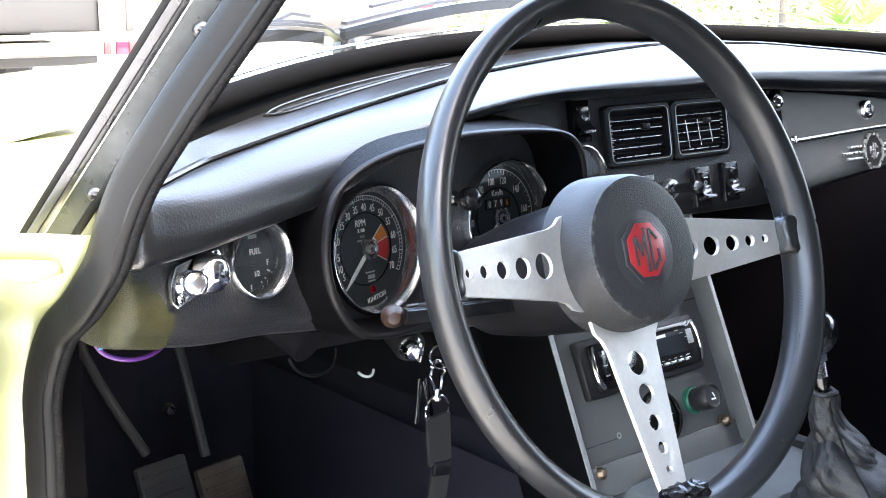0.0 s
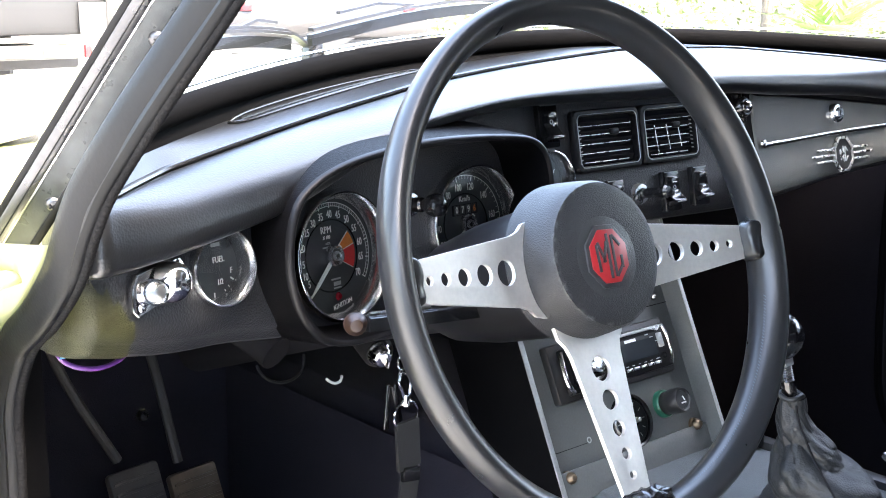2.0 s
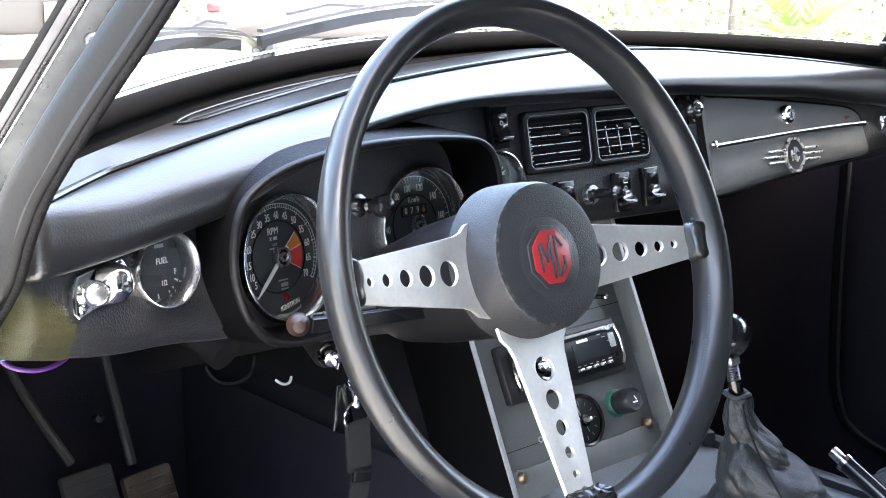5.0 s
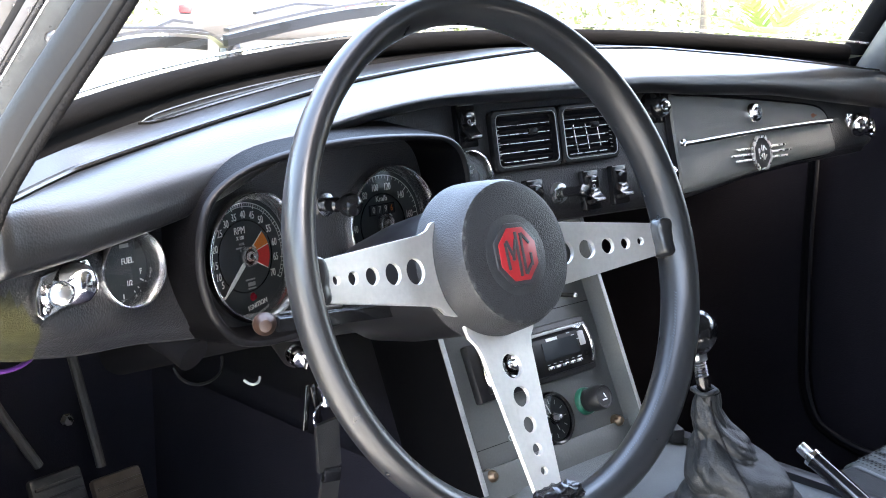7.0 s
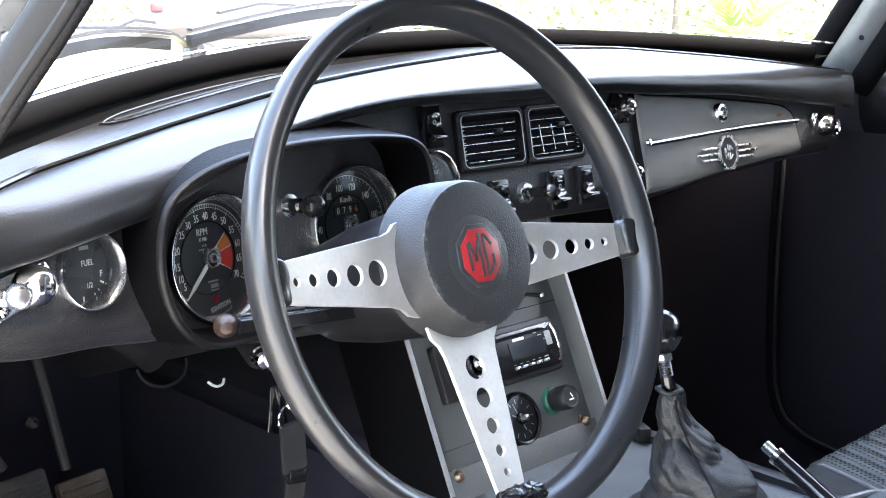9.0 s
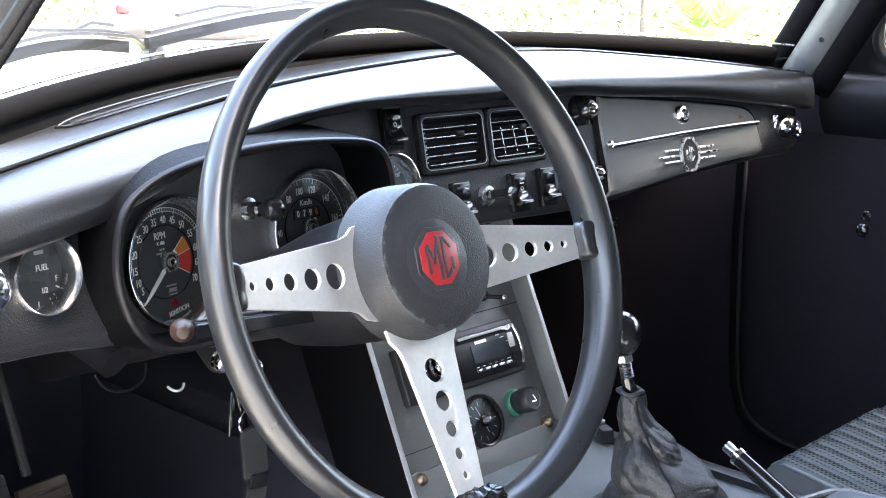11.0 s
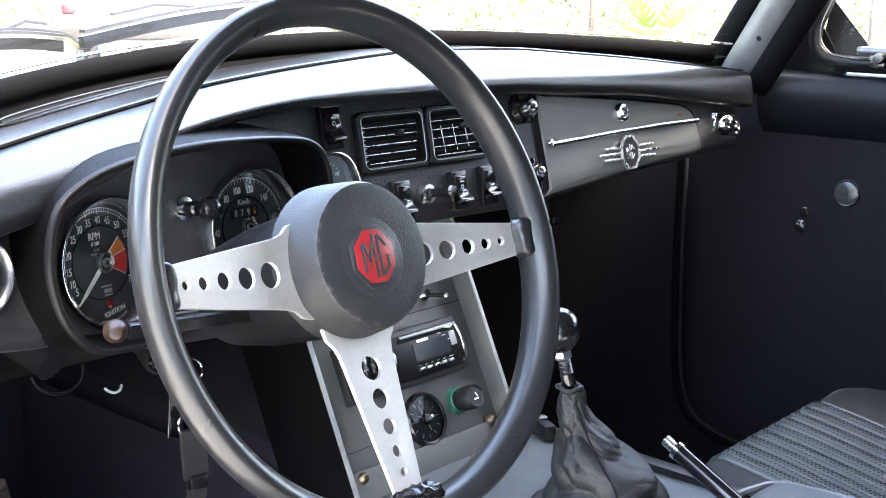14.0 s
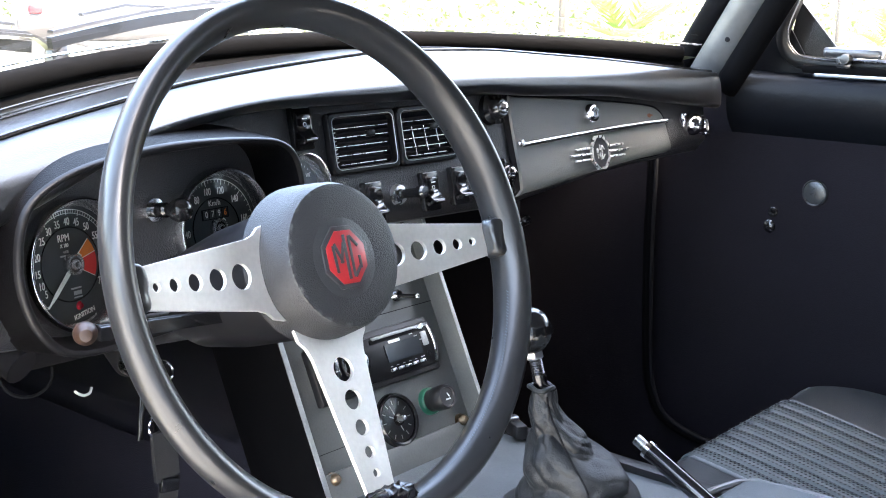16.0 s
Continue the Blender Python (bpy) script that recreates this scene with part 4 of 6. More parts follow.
ticks(dial, 0.0195, 0.0215, [150 - 12 * k for k in range(11)], 0.0003)
needle(small, 140, 0.017, 0.0045)

# binnacle hood round the two large gauges
hood = smooth([(x, 0, z) for x, z in HOOD], 5, True)
cx, cz = -0.336, 0.769


def plate_y(x, z):
    return -0.0150 + 0.055 * (x + 0.2445) + 0.13 * (z - 0.76)


def hood_ring(grow, y, on_face=False):
    out = []
    for p in hood:
        d = Vector((p.x - cx, 0, p.z - cz))
        q = p + Vector((d.x, 0, d.z)).normalized() * grow
        skew = -0.020 * (cx - q.x) / 0.14 if q.x < cx else 0.0
        out.append((q.x, face_y(q.x, q.z) + 0.004 if on_face else y + skew * 0.6, q.z))
    return out


part("binnacle", grid([hood_ring(0.010, 0, True), hood_ring(0.005, -0.040), hood_ring(0.0025, -0.057)], True), HOOD_VINYL, dashboard, "black padded binnacle hood", 70)
part("hood_lip", grid([hood_ring(0.0025, -0.057), hood_ring(0.0018, -0.0600), hood_ring(0.0, -0.0620), hood_ring(-0.0020, -0.0618), hood_ring(-0.0040, -0.0600)], True), BLACK_TRIM, dashboard, "rounded black hood lip", 70)
part("hood_inner", grid([hood_ring(-0.0040, -0.0600), hood_ring(-0.0060, -0.054), hood_ring(-0.008, -0.030), [(x, plate_y(x, z) + 0.002, z) for x, y, z in hood_ring(-0.008, 0)]], True), HOOD_VINYL, dashboard, "dark inside of the hood", 70)
bm = pierced([(x, z) for x, y, z in hood_ring(-0.004, 0)], [(-0.3893, 0.7548, 0.0496), (-0.2435, 0.7605, 0.0498)], 0.0006, 0.0)
for v in bm.verts:
    v.co = (v.co.x, plate_y(v.co.x, v.co.y) - v.co.z, v.co.y)
part("gauge_plate", bm, PLATE, dashboard, "black crackle gauge plate with scuffs")


# ---- dashboard fittings ----
def rocker(x, z, tip=0, group="rocker switches", lamp=False):
    sw = thing("rocker_switch", face_frame(x, z, 0.0), "black rocker switch in a glossy rectangular frame" + (" with a pale symbol" if lamp else ""), "switch", group)
    part("frame", box(0.0245, 0.0400, 0.0075, 0.0016, pose(0, 0, 0.0030)), PLASTIC, sw, "glossy black frame")
    prof_ = smooth([(0, 0.0150, 0.006), (0, 0.0142, 0.0092), (0, 0.0085, 0.0098), (0, 0.0010, 0.0090), (0, -0.0050, 0.0118), (0, -0.0095, 0.0162), (0, -0.0122, 0.0160), (0, -0.0135, 0.0115), (0, -0.0148, 0.006)], 4)
    rk = part("rocker", grid([[(xx, p_.y * k, p_.z - (1 - k) * 0.02) for p_ in prof_] for xx, k in ((-0.0086, 0.80), (-0.0084, 0.97), (-0.0074, 1.0), (0.0074, 1.0), (0.0084, 0.97), (0.0086, 0.80))]), PLASTIC, sw, "glossy black rocker with a finger lip", 40)
    part("lip_edge", tube([(-0.0066, -0.0110, 0.0164), (0.0066, -0.0110, 0.0164)], 0.0007, 6), EDGE, rk, "pale line along the finger lip")
    # Pale tube paints the highlight on the frame's top bevel.
    part("top_edge", tube([(-0.0104, 0.0190, 0.0066), (0.0104, 0.0190, 0.0066)], 0.0005, 6), EDGE, sw, "pale line painted as the frame's highlight")
    if lamp:
        part("symbol", lathe([(0.0014, 0), (0.0023, 0)], 14, pose(0, 0.0035, 0.0096)), FADED, rk, "small pale symbol")
        part("symbol_rays", box(0.0060, 0.0010, 0.0003, 0.0, pose(0, 0.0088, 0.0102)), PRINT, rk)
    return sw


rocker(-0.128, 0.832, 1, lamp=True)
rocker(-0.0475, 0.756, 1)
rocker(0.0360, 0.757, -1, lamp=True)
rocker(0.0815, 0.758, -1)


def vent(x0, x1, crossbars):
    cx_, w, h = (x0 + x1) / 2, x1 - x0, 0.0595
    v = thing("air_vent", face_frame(cx_, 0.8145, 0.0), "rectangular black air vent with " + ("crossed" if crossbars else "level") + " slats", "air vent", "dashboard air vents")

    def rr(a, b, r=0.006):
        return [(sx * (a - r) + r * math.cos(t), sy * (b - r) + r * math.sin(t)) for sx, sy, t0 in ((1, 1, 0), (-1, 1, 90), (-1, -1, 180), (1, -1, 270)) for t in [math.radians(t0 + 22.5 * k) for k in range(5)]]

    def band(a0, b0, z0, a1, b1, z1):
        return [[(x, y, z0) for x, y in rr(a0, b0)], [(x, y, z1) for x, y in rr(a1, b1)]]

    a, b = w / 2, h / 2
    part("frame", grid(band(a, b, -0.002, a, b, 0.005) + band(a - 0.0015, b - 0.0015, 0.0072, a - 0.0040, b - 0.0040, 0.0076) + band(a - 0.0056, b - 0.0056, 0.0070, a - 0.0066, b - 0.0066, -0.003), True), BLACK_TRIM, v, "black moulded frame")
    # Pale line painted in for the reflection on the frame's inner bevel.
    line_ = [(x, y, 0.0078) for x, y in rr(a - 0.0048, b - 0.0048)]
    part("bevel_glint", tube(line_, 0.00045, 6, True), EDGE, v, "pale line painted as the bevel's reflection")
    part("recess", box(w - 0.010, h - 0.010, 0.0012, 0.0, pose(0, 0, 0.0002)), HOLE, v, "dark duct")
    sgn = 1 if crossbars else -1
    for k in range(5):
        yy = (k - 2) * 0.0086 - 0.001
        x_in, x_out = (a - 0.0105 - 0.002 * (4 - k)), -(a - 0.0085)
        sl = part("slat", box(w - 0.020, 0.0058, 0.0009, 0.0003, pose(0.001, yy, 0.0026, 38, 0, 0)), HOLE, v)
        # Thin bright tube paints the highlight along the dark slat.
        part("slat_edge", tube([(x_out if k else x_out + 0.004, yy - 0.0022, 0.0050), (x_in, yy - 0.0022, 0.0050)], 0.00045 if k < 4 else 0.00025, 6), EMBLEM, sl, "bright line painted as the slat's highlight")
    if crossbars:
        for k in range(3):
            part("crossbar", tube([(-0.020 + 0.0180 * k, -0.0190 + 0.002 * k, 0.0056), (-0.0230 + 0.0180 * k, 0.0085, 0.0056)], 0.00040, 6), EMBLEM, v)
    part("tab", box(0.0120, 0.0060, 0.004, 0.001, pose(0.010, 0.0068, 0.0050)), BLACK_TRIM, v, "sliding adjuster tab")
    for k in range(9):
        part("thumb_rib", box(0.0026, 0.0007, 0.0012, 0.0, pose(sgn * (a - 0.0095), -0.0175 + 0.0040 * k, 0.0044, 0, 0, -14 * sgn)), EDGE, v)
    return v


vent(-0.0965, -0.0035, False)
vent(-0.0015, 0.0865, True)

pull = thing("pull_switch", face_frame(-0.0085, 0.7590), "black pull switch in a bright collar", "switch")
part("collar", lathe([(0.0055, 0.006), (0.0090, 0.0055), (0.0105, 0.002), (0.0110, -0.002)], 26), DULL_CHROME, pull, "bright collar")
part("stem", lathe([(0.0048, 0.0), (0.0046, 0.026), (0.0062, 0.030), (0.0066, 0.036), (0.0050, 0.0385), (0, 0.039)], 20), PLASTIC, pull, "black stem")

pull2 = thing("pull_switch", facing((-0.3145, plate_y(-0.3145, 0.785), 0.785), (0.05, -0.985, 0.12)), "black pull knob on a chrome collar between the gauges", "switch")
part("collar", lathe([(0.0050, 0.0030), (0.0062, 0.0050), (0.0096, 0.0048), (0.0100, 0.0035), (0.0100, 0.0)], 12), CHROME, pull2, "chrome collar")
part("stem", lathe([(0.0060, 0.0), (0.0060, 0.018), (0.0044, 0.020), (0.0044, 0.030)], 20), PLASTIC, pull2)
part("knob", lathe([(0, 0.0425), (0.005, 0.042), (0.0086, 0.039), (0.0096, 0.034), (0.0085, 0.029), (0.005, 0.027)], 28), PLASTIC, pull2, "round black knob")

for kx, kz in ((0.152, 0.8315), (0.152, 0.762)):
    hk = thing("heater_control", face_frame(kx, kz), "black rotary heater knob with a bright cap", "control", "heater controls")
    part("body", lathe([(0.0170, 0.0), (0.0165, 0.006), (0.0120, 0.010), (0.0110, 0.018), (0.0085, 0.021), (0, 0.021)], 28), PLASTIC, hk)
    part("grip", box(0.0075, 0.034, 0.010, 0.003, pose(0, 0, 0.011, 0, 0, 12)), PLASTIC, hk)
    part("cap", lathe([(0, 0.0265), (0.0035, 0.026), (0.0062, 0.0235), (0.0066, 0.021)], 22), CHROME, hk, "bright domed cap")
    part("pointer", box(0.0016, 0.010, 0.0005, 0.0, pose(-0.004, 0.024, 0.0012, 0, 0, 8)), PRINT, hk, "white pointer line")

# glovebox
LIDX = [(0.182, 0.836), (0.200, 0.8425), (0.300, 0.8345), (0.400, 0.8245), (0.452, 0.8180), (0.470, 0.8115), (0.479, 0.799), (0.484, 0.775), (0.486, 0.757), (0.42, 0.751), (0.30, 0.741), (0.196, 0.735), (0.189, 0.741)]
glove = thing("glovebox_lid", pose(0, 0, 0), "closed charcoal glovebox lid with a chrome strip", "glovebox")


def on_face(pts, out):
    return [(x, face_y(x, z) - out, z) for x, z in pts]


def grown(pts, d):
    mx, mz = 0.335, 0.785
    return [(x + (d * 0.16 if x > mx else -d), z + (d * (0.5 if x < mx else 0.25) if z > mz else -d * 0.3)) for x, z in pts]


LIDP = [(p.x, p.z) for p in smooth([(x, 0, z) for x, z in LIDX], 4, True)]


def lid_fill(pts, out):
    """A panel that follows the face's curve inside the outline."""
    mx, mz = 0.335, 0.785
    return [on_face([(mx + (x - mx) * f, mz + (z - mz) * f) for x, z in pts], out) for f in (1.0, 0.985, 0.96, 0.93, 0.90, 0.86, 0.82, 0.75, 0.5, 0.25, 0.02)]


part("gap", grid([on_face(grown(LIDP, 0.0085), -0.001), on_face(grown(LIDP, 0.0080), 0.0025), on_face(grown(LIDP, -0.001), 0.0025), on_face(grown(LIDP, -0.003), 0.0)], True), HOLE, glove, "black rubber edging")
rows = lid_fill(LIDP, 0.005)
rows[0] = on_face(LIDP, 0.0015)
part("panel", grid(rows, True), LID, glove, "charcoal grained panel", 30)
strip_pts = [(x, face_y(x, 0.7915 + (x - 0.192) * 0.026) - 0.0100, 0.7915 + (x - 0.192) * 0.026) for x in [0.192 + 0.284 * k / 40 for k in range(41)]]
part("chrome_strip", join(sweep(strip_pts, ring(0.0022, 14, 0.0030)), lathe([(0, 0.0042), (0.0036, 0.0028), (0.0046, 0)], 16, face_frame(0.192, 0.7915, 0.008))), BEZEL, glove, "thin chrome strip")
lk = part("lock", lathe([(0, 0.0125), (0.0060, 0.0125), (0.0070, 0.0105), (0.0098, 0.0100), (0.0112, 0.0080), (0.0118, 0.0)], 30), CHROME, glove, "round chrome lock", m=face_frame(0.333, 0.8145, 0.004))
part("keyhole", box(0.0012, 0.0060, 0.0006, 0.0, pose(0, 0, 0.0127)), HOLE, lk)
part("cylinder", lathe([(0.0040, 0.0126), (0.0046, 0.0126)], 20), HOLE, lk)
o_out, o_in = [(x * 0.66, y * 0.70) for x, y in oct_(0.030)], [(x * 0.555, y * 0.60) for x, y in oct_(0.030)]
emb = part("emblem", grid([[(x, y, -0.0015) for x, y in o_out], [(x, y, 0.0018) for x, y in o_out], [(x, y, 0.0018) for x, y in o_in], [(x, y, 0.0003) for x, y in o_in]], True), EMBLEM, glove, "bright octagonal emblem with side bars", m=face_frame(0.343, 0.768, 0.0080))
part("emblem_inset", plate([(x * 1.02, y * 1.02) for x, y in o_in], 0.0006), MATTE, emb, m=pose(0, 0, -0.0002))
for bx, by, ln, rot in ((-0.0066, -0.001, 0.012, 4), (-0.0042, 0.001, 0.010, 24), (-0.0010, 0.0, 0.0185, 0), (0.0026, 0.0, 0.0165, 0), (0.0056, 0.0055, 0.0070, 40), (0.0056, -0.0055, 0.0070, -40)):
    part("emblem_stroke", box(0.0013, ln, 0.0012, 0.0003, pose(bx, by, 0.0010, 0, 0, rot)), EMBLEM, emb)
for side in (-1, 1):
    for k, ln in enumerate((0.031, 0.041, 0.033)):
        part("emblem_bar", box(ln, 0.0024, 0.0030, 0.0007, pose(side * (0.0175 + ln / 2), 0.0066 - 0.0066 * k, 0.0)), EMBLEM, emb)
part("rust_spot", plate([(0.005 * math.cos(a) * (1 + 0.35 * math.sin(3 * a + 1)), 0.0022 * math.sin(a) * (1 + 0.3 * math.cos(4 * a))) for a in [2 * math.pi * k / 18 for k in range(18)]], 0.0003), RUST, glove, "small rust-brown chip in the paint", m=face_frame(0.452, 0.8055, 0.0052))
latch = thing("latch_knob", facing((0.222, 0.012, 0.7005), (-0.3, -0.95, 0.0)), "small black latch knob under the dashboard", "knob")
part("knob", lathe([(0, 0.012), (0.004, 0.0115), (0.0062, 0.008), (0.0050, 0.002), (0.0032, 0.0), (0.0032, -0.02)], 20), PLASTIC, latch)
part("hanger", box(0.016, 0.030, 0.003, 0.001, pose(0, 0.012, -0.018)), MATTE, latch, "black hanger plate")


def map_lamp(x, z, mirror, label):
    lamp = thing("map_lamp", face_frame(x, z, 0.001) @ Matrix.Scale(1.0 if mirror > 0 else 1.05, 4), label, "lamp", "dashboard lamps")
    s = mirror
    part("backplate", plate([(s * px, py) for px, py in ((-0.026, -0.012), (-0.022, -0.016), (0.010, -0.008), (0.022, -0.001), (0.026, 0.008), (0.022, 0.015), (0.002, 0.014), (-0.018, 0.011), (-0.024, 0.004))], 0.0035, 0.0015), CHROME, lamp, "chrome backplate")
    part("hood", lathe([(0, 0.0180), (0.006, 0.0170), (0.0115, 0.0125), (0.0142, 0.006), (0.0148, 0.0)], 28, pose(s * 0.006, 0.001, 0.002, 0, 18 * s, 0)), CHROME, lamp, "domed chrome hood")
    part("socket", lathe([(0.0075, 0.010), (0.0085, 0.010), (0.0088, 0.0)], 22, pose(s * -0.007, -0.002, 0.003, 0, -30 * s, 0)), CHROME, lamp)
    part("lens", lathe([(0, 0.0098), (0.004, 0.0095), (0.0074, 0.0082)], 20, pose(s * -0.007, -0.002, 0.003, 0, -30 * s, 0)), DULL_CHROME, lamp, "small bright lens")
    for px, py in ((-0.0185, -0.0105), (0.0190, 0.0108)):
        part("screw", lathe([(0, 0.0052), (0.0022, 0.0048), (0.0034, 0.0034)], 14, pose(s * px, py, 0)), CHROME, lamp)
    return lamp


map_lamp(-0.569, 0.768, 1, "chrome swivel map lamp with a domed hood")
map_lamp(0.532, 0.790, -1, "small chrome swivel lamp at the passenger end")
cols = []
for k in range(9):
    x = -0.618 + 0.0035 * k
    top = (0.034 - 0.0008 * k * k * 0.35) * (1 + 0.16 * math.sin(700 * x) + 0.08 * math.sin(1900 * x))
    cols.append([(x, face_y(x, base_z(x) + top * (1 - m / 14)) - 0.0011, base_z(x) + top * (1 - m / 14)) for m in range(15)]
                + [(x, face_y(x, base_z(x)) + dy, base_z(x) - dz) for dy, dz in ((0.0032, 0.0078), (0.013, 0.0122))])
corner = wrapped(cols)[:13]
part("worn_corner", grid(corner), OLIVE, dashboard, "olive overspray on the lower corner", 60)

# ---- underneath the dashboard ----
pedal_specs = ((-0.426, 0.560, -0.365, 0.425), (-0.314, 0.545, -0.292, 0.405))
# The second pad's brown is reflected light put into its colour.
for (x0, z0, x1, z1), pad_mat, pad_look in zip(pedal_specs, (PEDAL_RUBBER, PEDAL_BROWN), ("ribbed grey worn rubber pad", "pad with worn ribs, tinted for brown reflected light")):
    tilt = pose(x1 - x0 + 0.006, -0.045, z1 - z0 - 0.026, -22, 0, 8)
    pd = thing("pedal", pose(x0, 0.44, z0), "black pedal on a bent steel arm", "pedal", "foot pedals")
    part("arm", tube(smooth([(-0.02, 0.150, 0.115), (0, 0.06, 0.10), (0, 0, 0), (x1 - x0 - 0.01, -0.03, z1 - z0 + 0.02)], 5), 0.0058, 10, up=(0, 1, 0)), PEDAL_RUBBER, pd, "dull painted steel arm")
    pad = part("pad", box(0.066, 0.012, 0.075, 0.005, tilt), pad_mat, pd, pad_look)
    for k in range(5):
        part("rib", box(0.058, 0.003, 0.004, 0.001, tilt @ pose(0, -0.0065, 0.0125 * (2 - k))), pad_mat, pad)
ign = thing("ignition_lock", facing((-0.306, 0.030, 0.6440), (-0.35, -0.92, -0.1)) @ Matrix.Scale(0.72, 4), "chrome ignition lock under the dashboard with keys in it", "ignition lock")
part("barrel", lathe([(0, 0.010), (0.006, 0.010), (0.010, 0.009), (0.0125, 0.006), (0.0130, -0.004), (0.0150, -0.006), (0.0155, -0.012)], 28), CHROME, ign, "polished lock face")
part("housing", lathe([(0.016, -0.008), (0.020, -0.014), (0.020, -0.07), (0.012, -0.075)], 24), MATTE, ign, "black lock housing")
part("key", box(0.009, 0.0018, 0.022, 0.0006, pose(0, 0, 0.020, 0, 0, 80)), DULL_CHROME, ign, "key in the lock")
fob = thing("key_fob", pose(-0.2855, 0.018, 0.592), "black webbing key strap on steel rings hanging from the ignition", "key strap")
part("split_ring", tube([(0.011 * math.cos(a), 0.004 * math.sin(a), 0.044 + 0.009 * math.sin(a)) for a in [2 * math.pi * k / 20 for k in range(20)]], 0.0011, 6, True), CHROME, fob, "steel split ring")
part("clip", tube([(0.0085 * math.cos(a) * (1.0 if math.sin(a) > 0 else 0.55), 0.003, 0.025 + 0.0150 * math.sin(a)) for a in [2 * math.pi * k / 20 for k in range(20)]], 0.0019, 6, True), CHROME, fob, "snap hook")
part("swivel", lathe([(0.0030, 0.006), (0.0040, 0.004), (0.0040, -0.004), (0.0025, -0.006)], 12, pose(0, 0.003, 0.009)), CHROME, fob)
part("d_ring", tube([(0.0135 * math.cos(a), 0.003, -0.004 + 0.0125 * math.sin(a)) for a in [2 * math.pi * k / 20 for k in range(20)]], 0.0014, 6, True), CHROME, fob, "steel ring")
strap_pts = [Vector((0.001, 0.003, -0.010)), Vector((0.003, 0.004, -0.032)), Vector((0.006, 0.006, -0.056))]
part("loop", sweep(smooth(strap_pts, 4), [(-0.0125, -0.002), (0.0125, -0.002), (0.0125, 0.002), (-0.0125, 0.002)], up=(0, -1, 0)), STRAP, fob, "sewn webbing loop")
part("buckle", box(0.020, 0.005, 0.014, 0.0015, pose(0.0075, 0.005, -0.062, 0, 8, 0)), PLASTIC, fob, "black plastic slider")
part("tail", sweep(smooth([(0.0075, 0.006, -0.064), (0.004, 0.008, -0.095), (-0.002, 0.012, -0.14)], 4), [(-0.010, -0.0015), (0.010, -0.0015), (0.010, 0.0015), (-0.010, 0.0015)], up=(0, -1, 0.2)), STRAP, fob, "hanging strap end")
keys = thing("key_bunch", pose(-0.303, 0.025, 0.612), "two loose keys hanging beside the strap", "keys")
for k, (dx, rot) in enumerate(((0.0, 8), (0.012, -18))):
    part("key", box(0.007, 0.0018, 0.040, 0.0006, pose(dx, 0.002 * k, -0.014, 0, rot, 20)), PLASTIC, keys)
duct = thing("heater_hose", pose(0, 0, 0), "black corrugated hose end under the dashboard", "hose")
part("hose", tube(smooth([(-0.41, 0.20, 0.69), (-0.395, 0.15, 0.672), (-0.380, 0.11, 0.655), (-0.374, 0.090, 0.645)], 6), 0.016, 14), HOLE, duct)
part("rim", tube([Vector((-0.374, 0.084, 0.641)) + Vector((0.024 * math.cos(a), 0.008 * math.sin(a), 0.018 * math.sin(a))) for a in [math.pi * (1.0 + k / 14) for k in range(15)]], 0.0014, 6), RUBBER, duct, "dull rubber rim")
cable = thing("cable", pose(0, 0, 0), "white cable loop hanging under the dashboard", "cable")
part("sheath", tube(smooth([(-0.356, 0.042, 0.631), (-0.353, 0.04, 0.628), (-0.349, 0.038, 0.6265), (-0.344, 0.038, 0.6275), (-0.341, 0.04, 0.631)], 5), 0.0012, 8), FADED, cable)
pcable = thing("cable", pose(0, 0, 0), "purple cable looping down below the dashboard end", "cable")
part("sheath", tube(smooth([(-0.625, -0.030, 0.735), (-0.618, -0.035, 0.718), (-0.598, -0.040, 0.711), (-0.572, -0.03, 0.714), (-0.545, 0.0, 0.730)], 6), 0.0017, 8), PURPLE, pcable)
solid("blue_tape", plate([(0, 0), (0.022, 0.004), (0.014, 0.020)], 0.001, 0.0, facing((-0.622, -0.036, 0.721), (-0.4, -0.9, 0))), BLUE, "scrap of blue tape under the dashboard end", "tape")
solid("bracket", join(box(0.09, 0.03, 0.022, 0.003, pose(-0.31, 0.30, 0.655)), box(0.022, 0.02, 0.05, 0.003, pose(-0.29, 0.28, 0.63))), MATTE, "black pedal box bracket under the dashboard", "bracket")
solid("bolt", lathe([(0, 0.006), (0.006, 0.005), (0.007, 0.0), (0.010, -0.003)], 6, facing((-0.256, 0.583, 0.4205), (0, -1, 0))), DULL_CHROME, "small bright bolt on the bulkhead", "bolt")

# ---- centre console ----
CN = Vector((0, -1, 0.47)).normalized()
CON = facing((-0.030, -0.0371 + 0.47 * (0.575 - 0.507), 0.575), CN)
ksl = math.sqrt(1 + 0.47 ** 2)


def cz_(z):
    return (z - 0.575) * ksl


console = thing("centre_console", CON, "grey painted metal console panel between the footwells", "console")
W0, W1 = -0.116, 0.101
part("panel", plate([(W0, cz_(0.500)), (W1, cz_(0.500)), (W1, cz_(0.705)), (W0, cz_(0.705))], 0.003, 0.0006, pose(0, 0, -0.003)), PANEL, console, "satin grey panel")
part("lower_flap", plate([(W0 - 0.006, 0), (W1 + 0.004, 0), (W1 + 0.004, -0.030), (W0 - 0.004, -0.030)], 0.003, 0.0006, pose(0, cz_(0.512), 0.0018, 0, 0, 0)), PANEL, console, "folded lower flap")
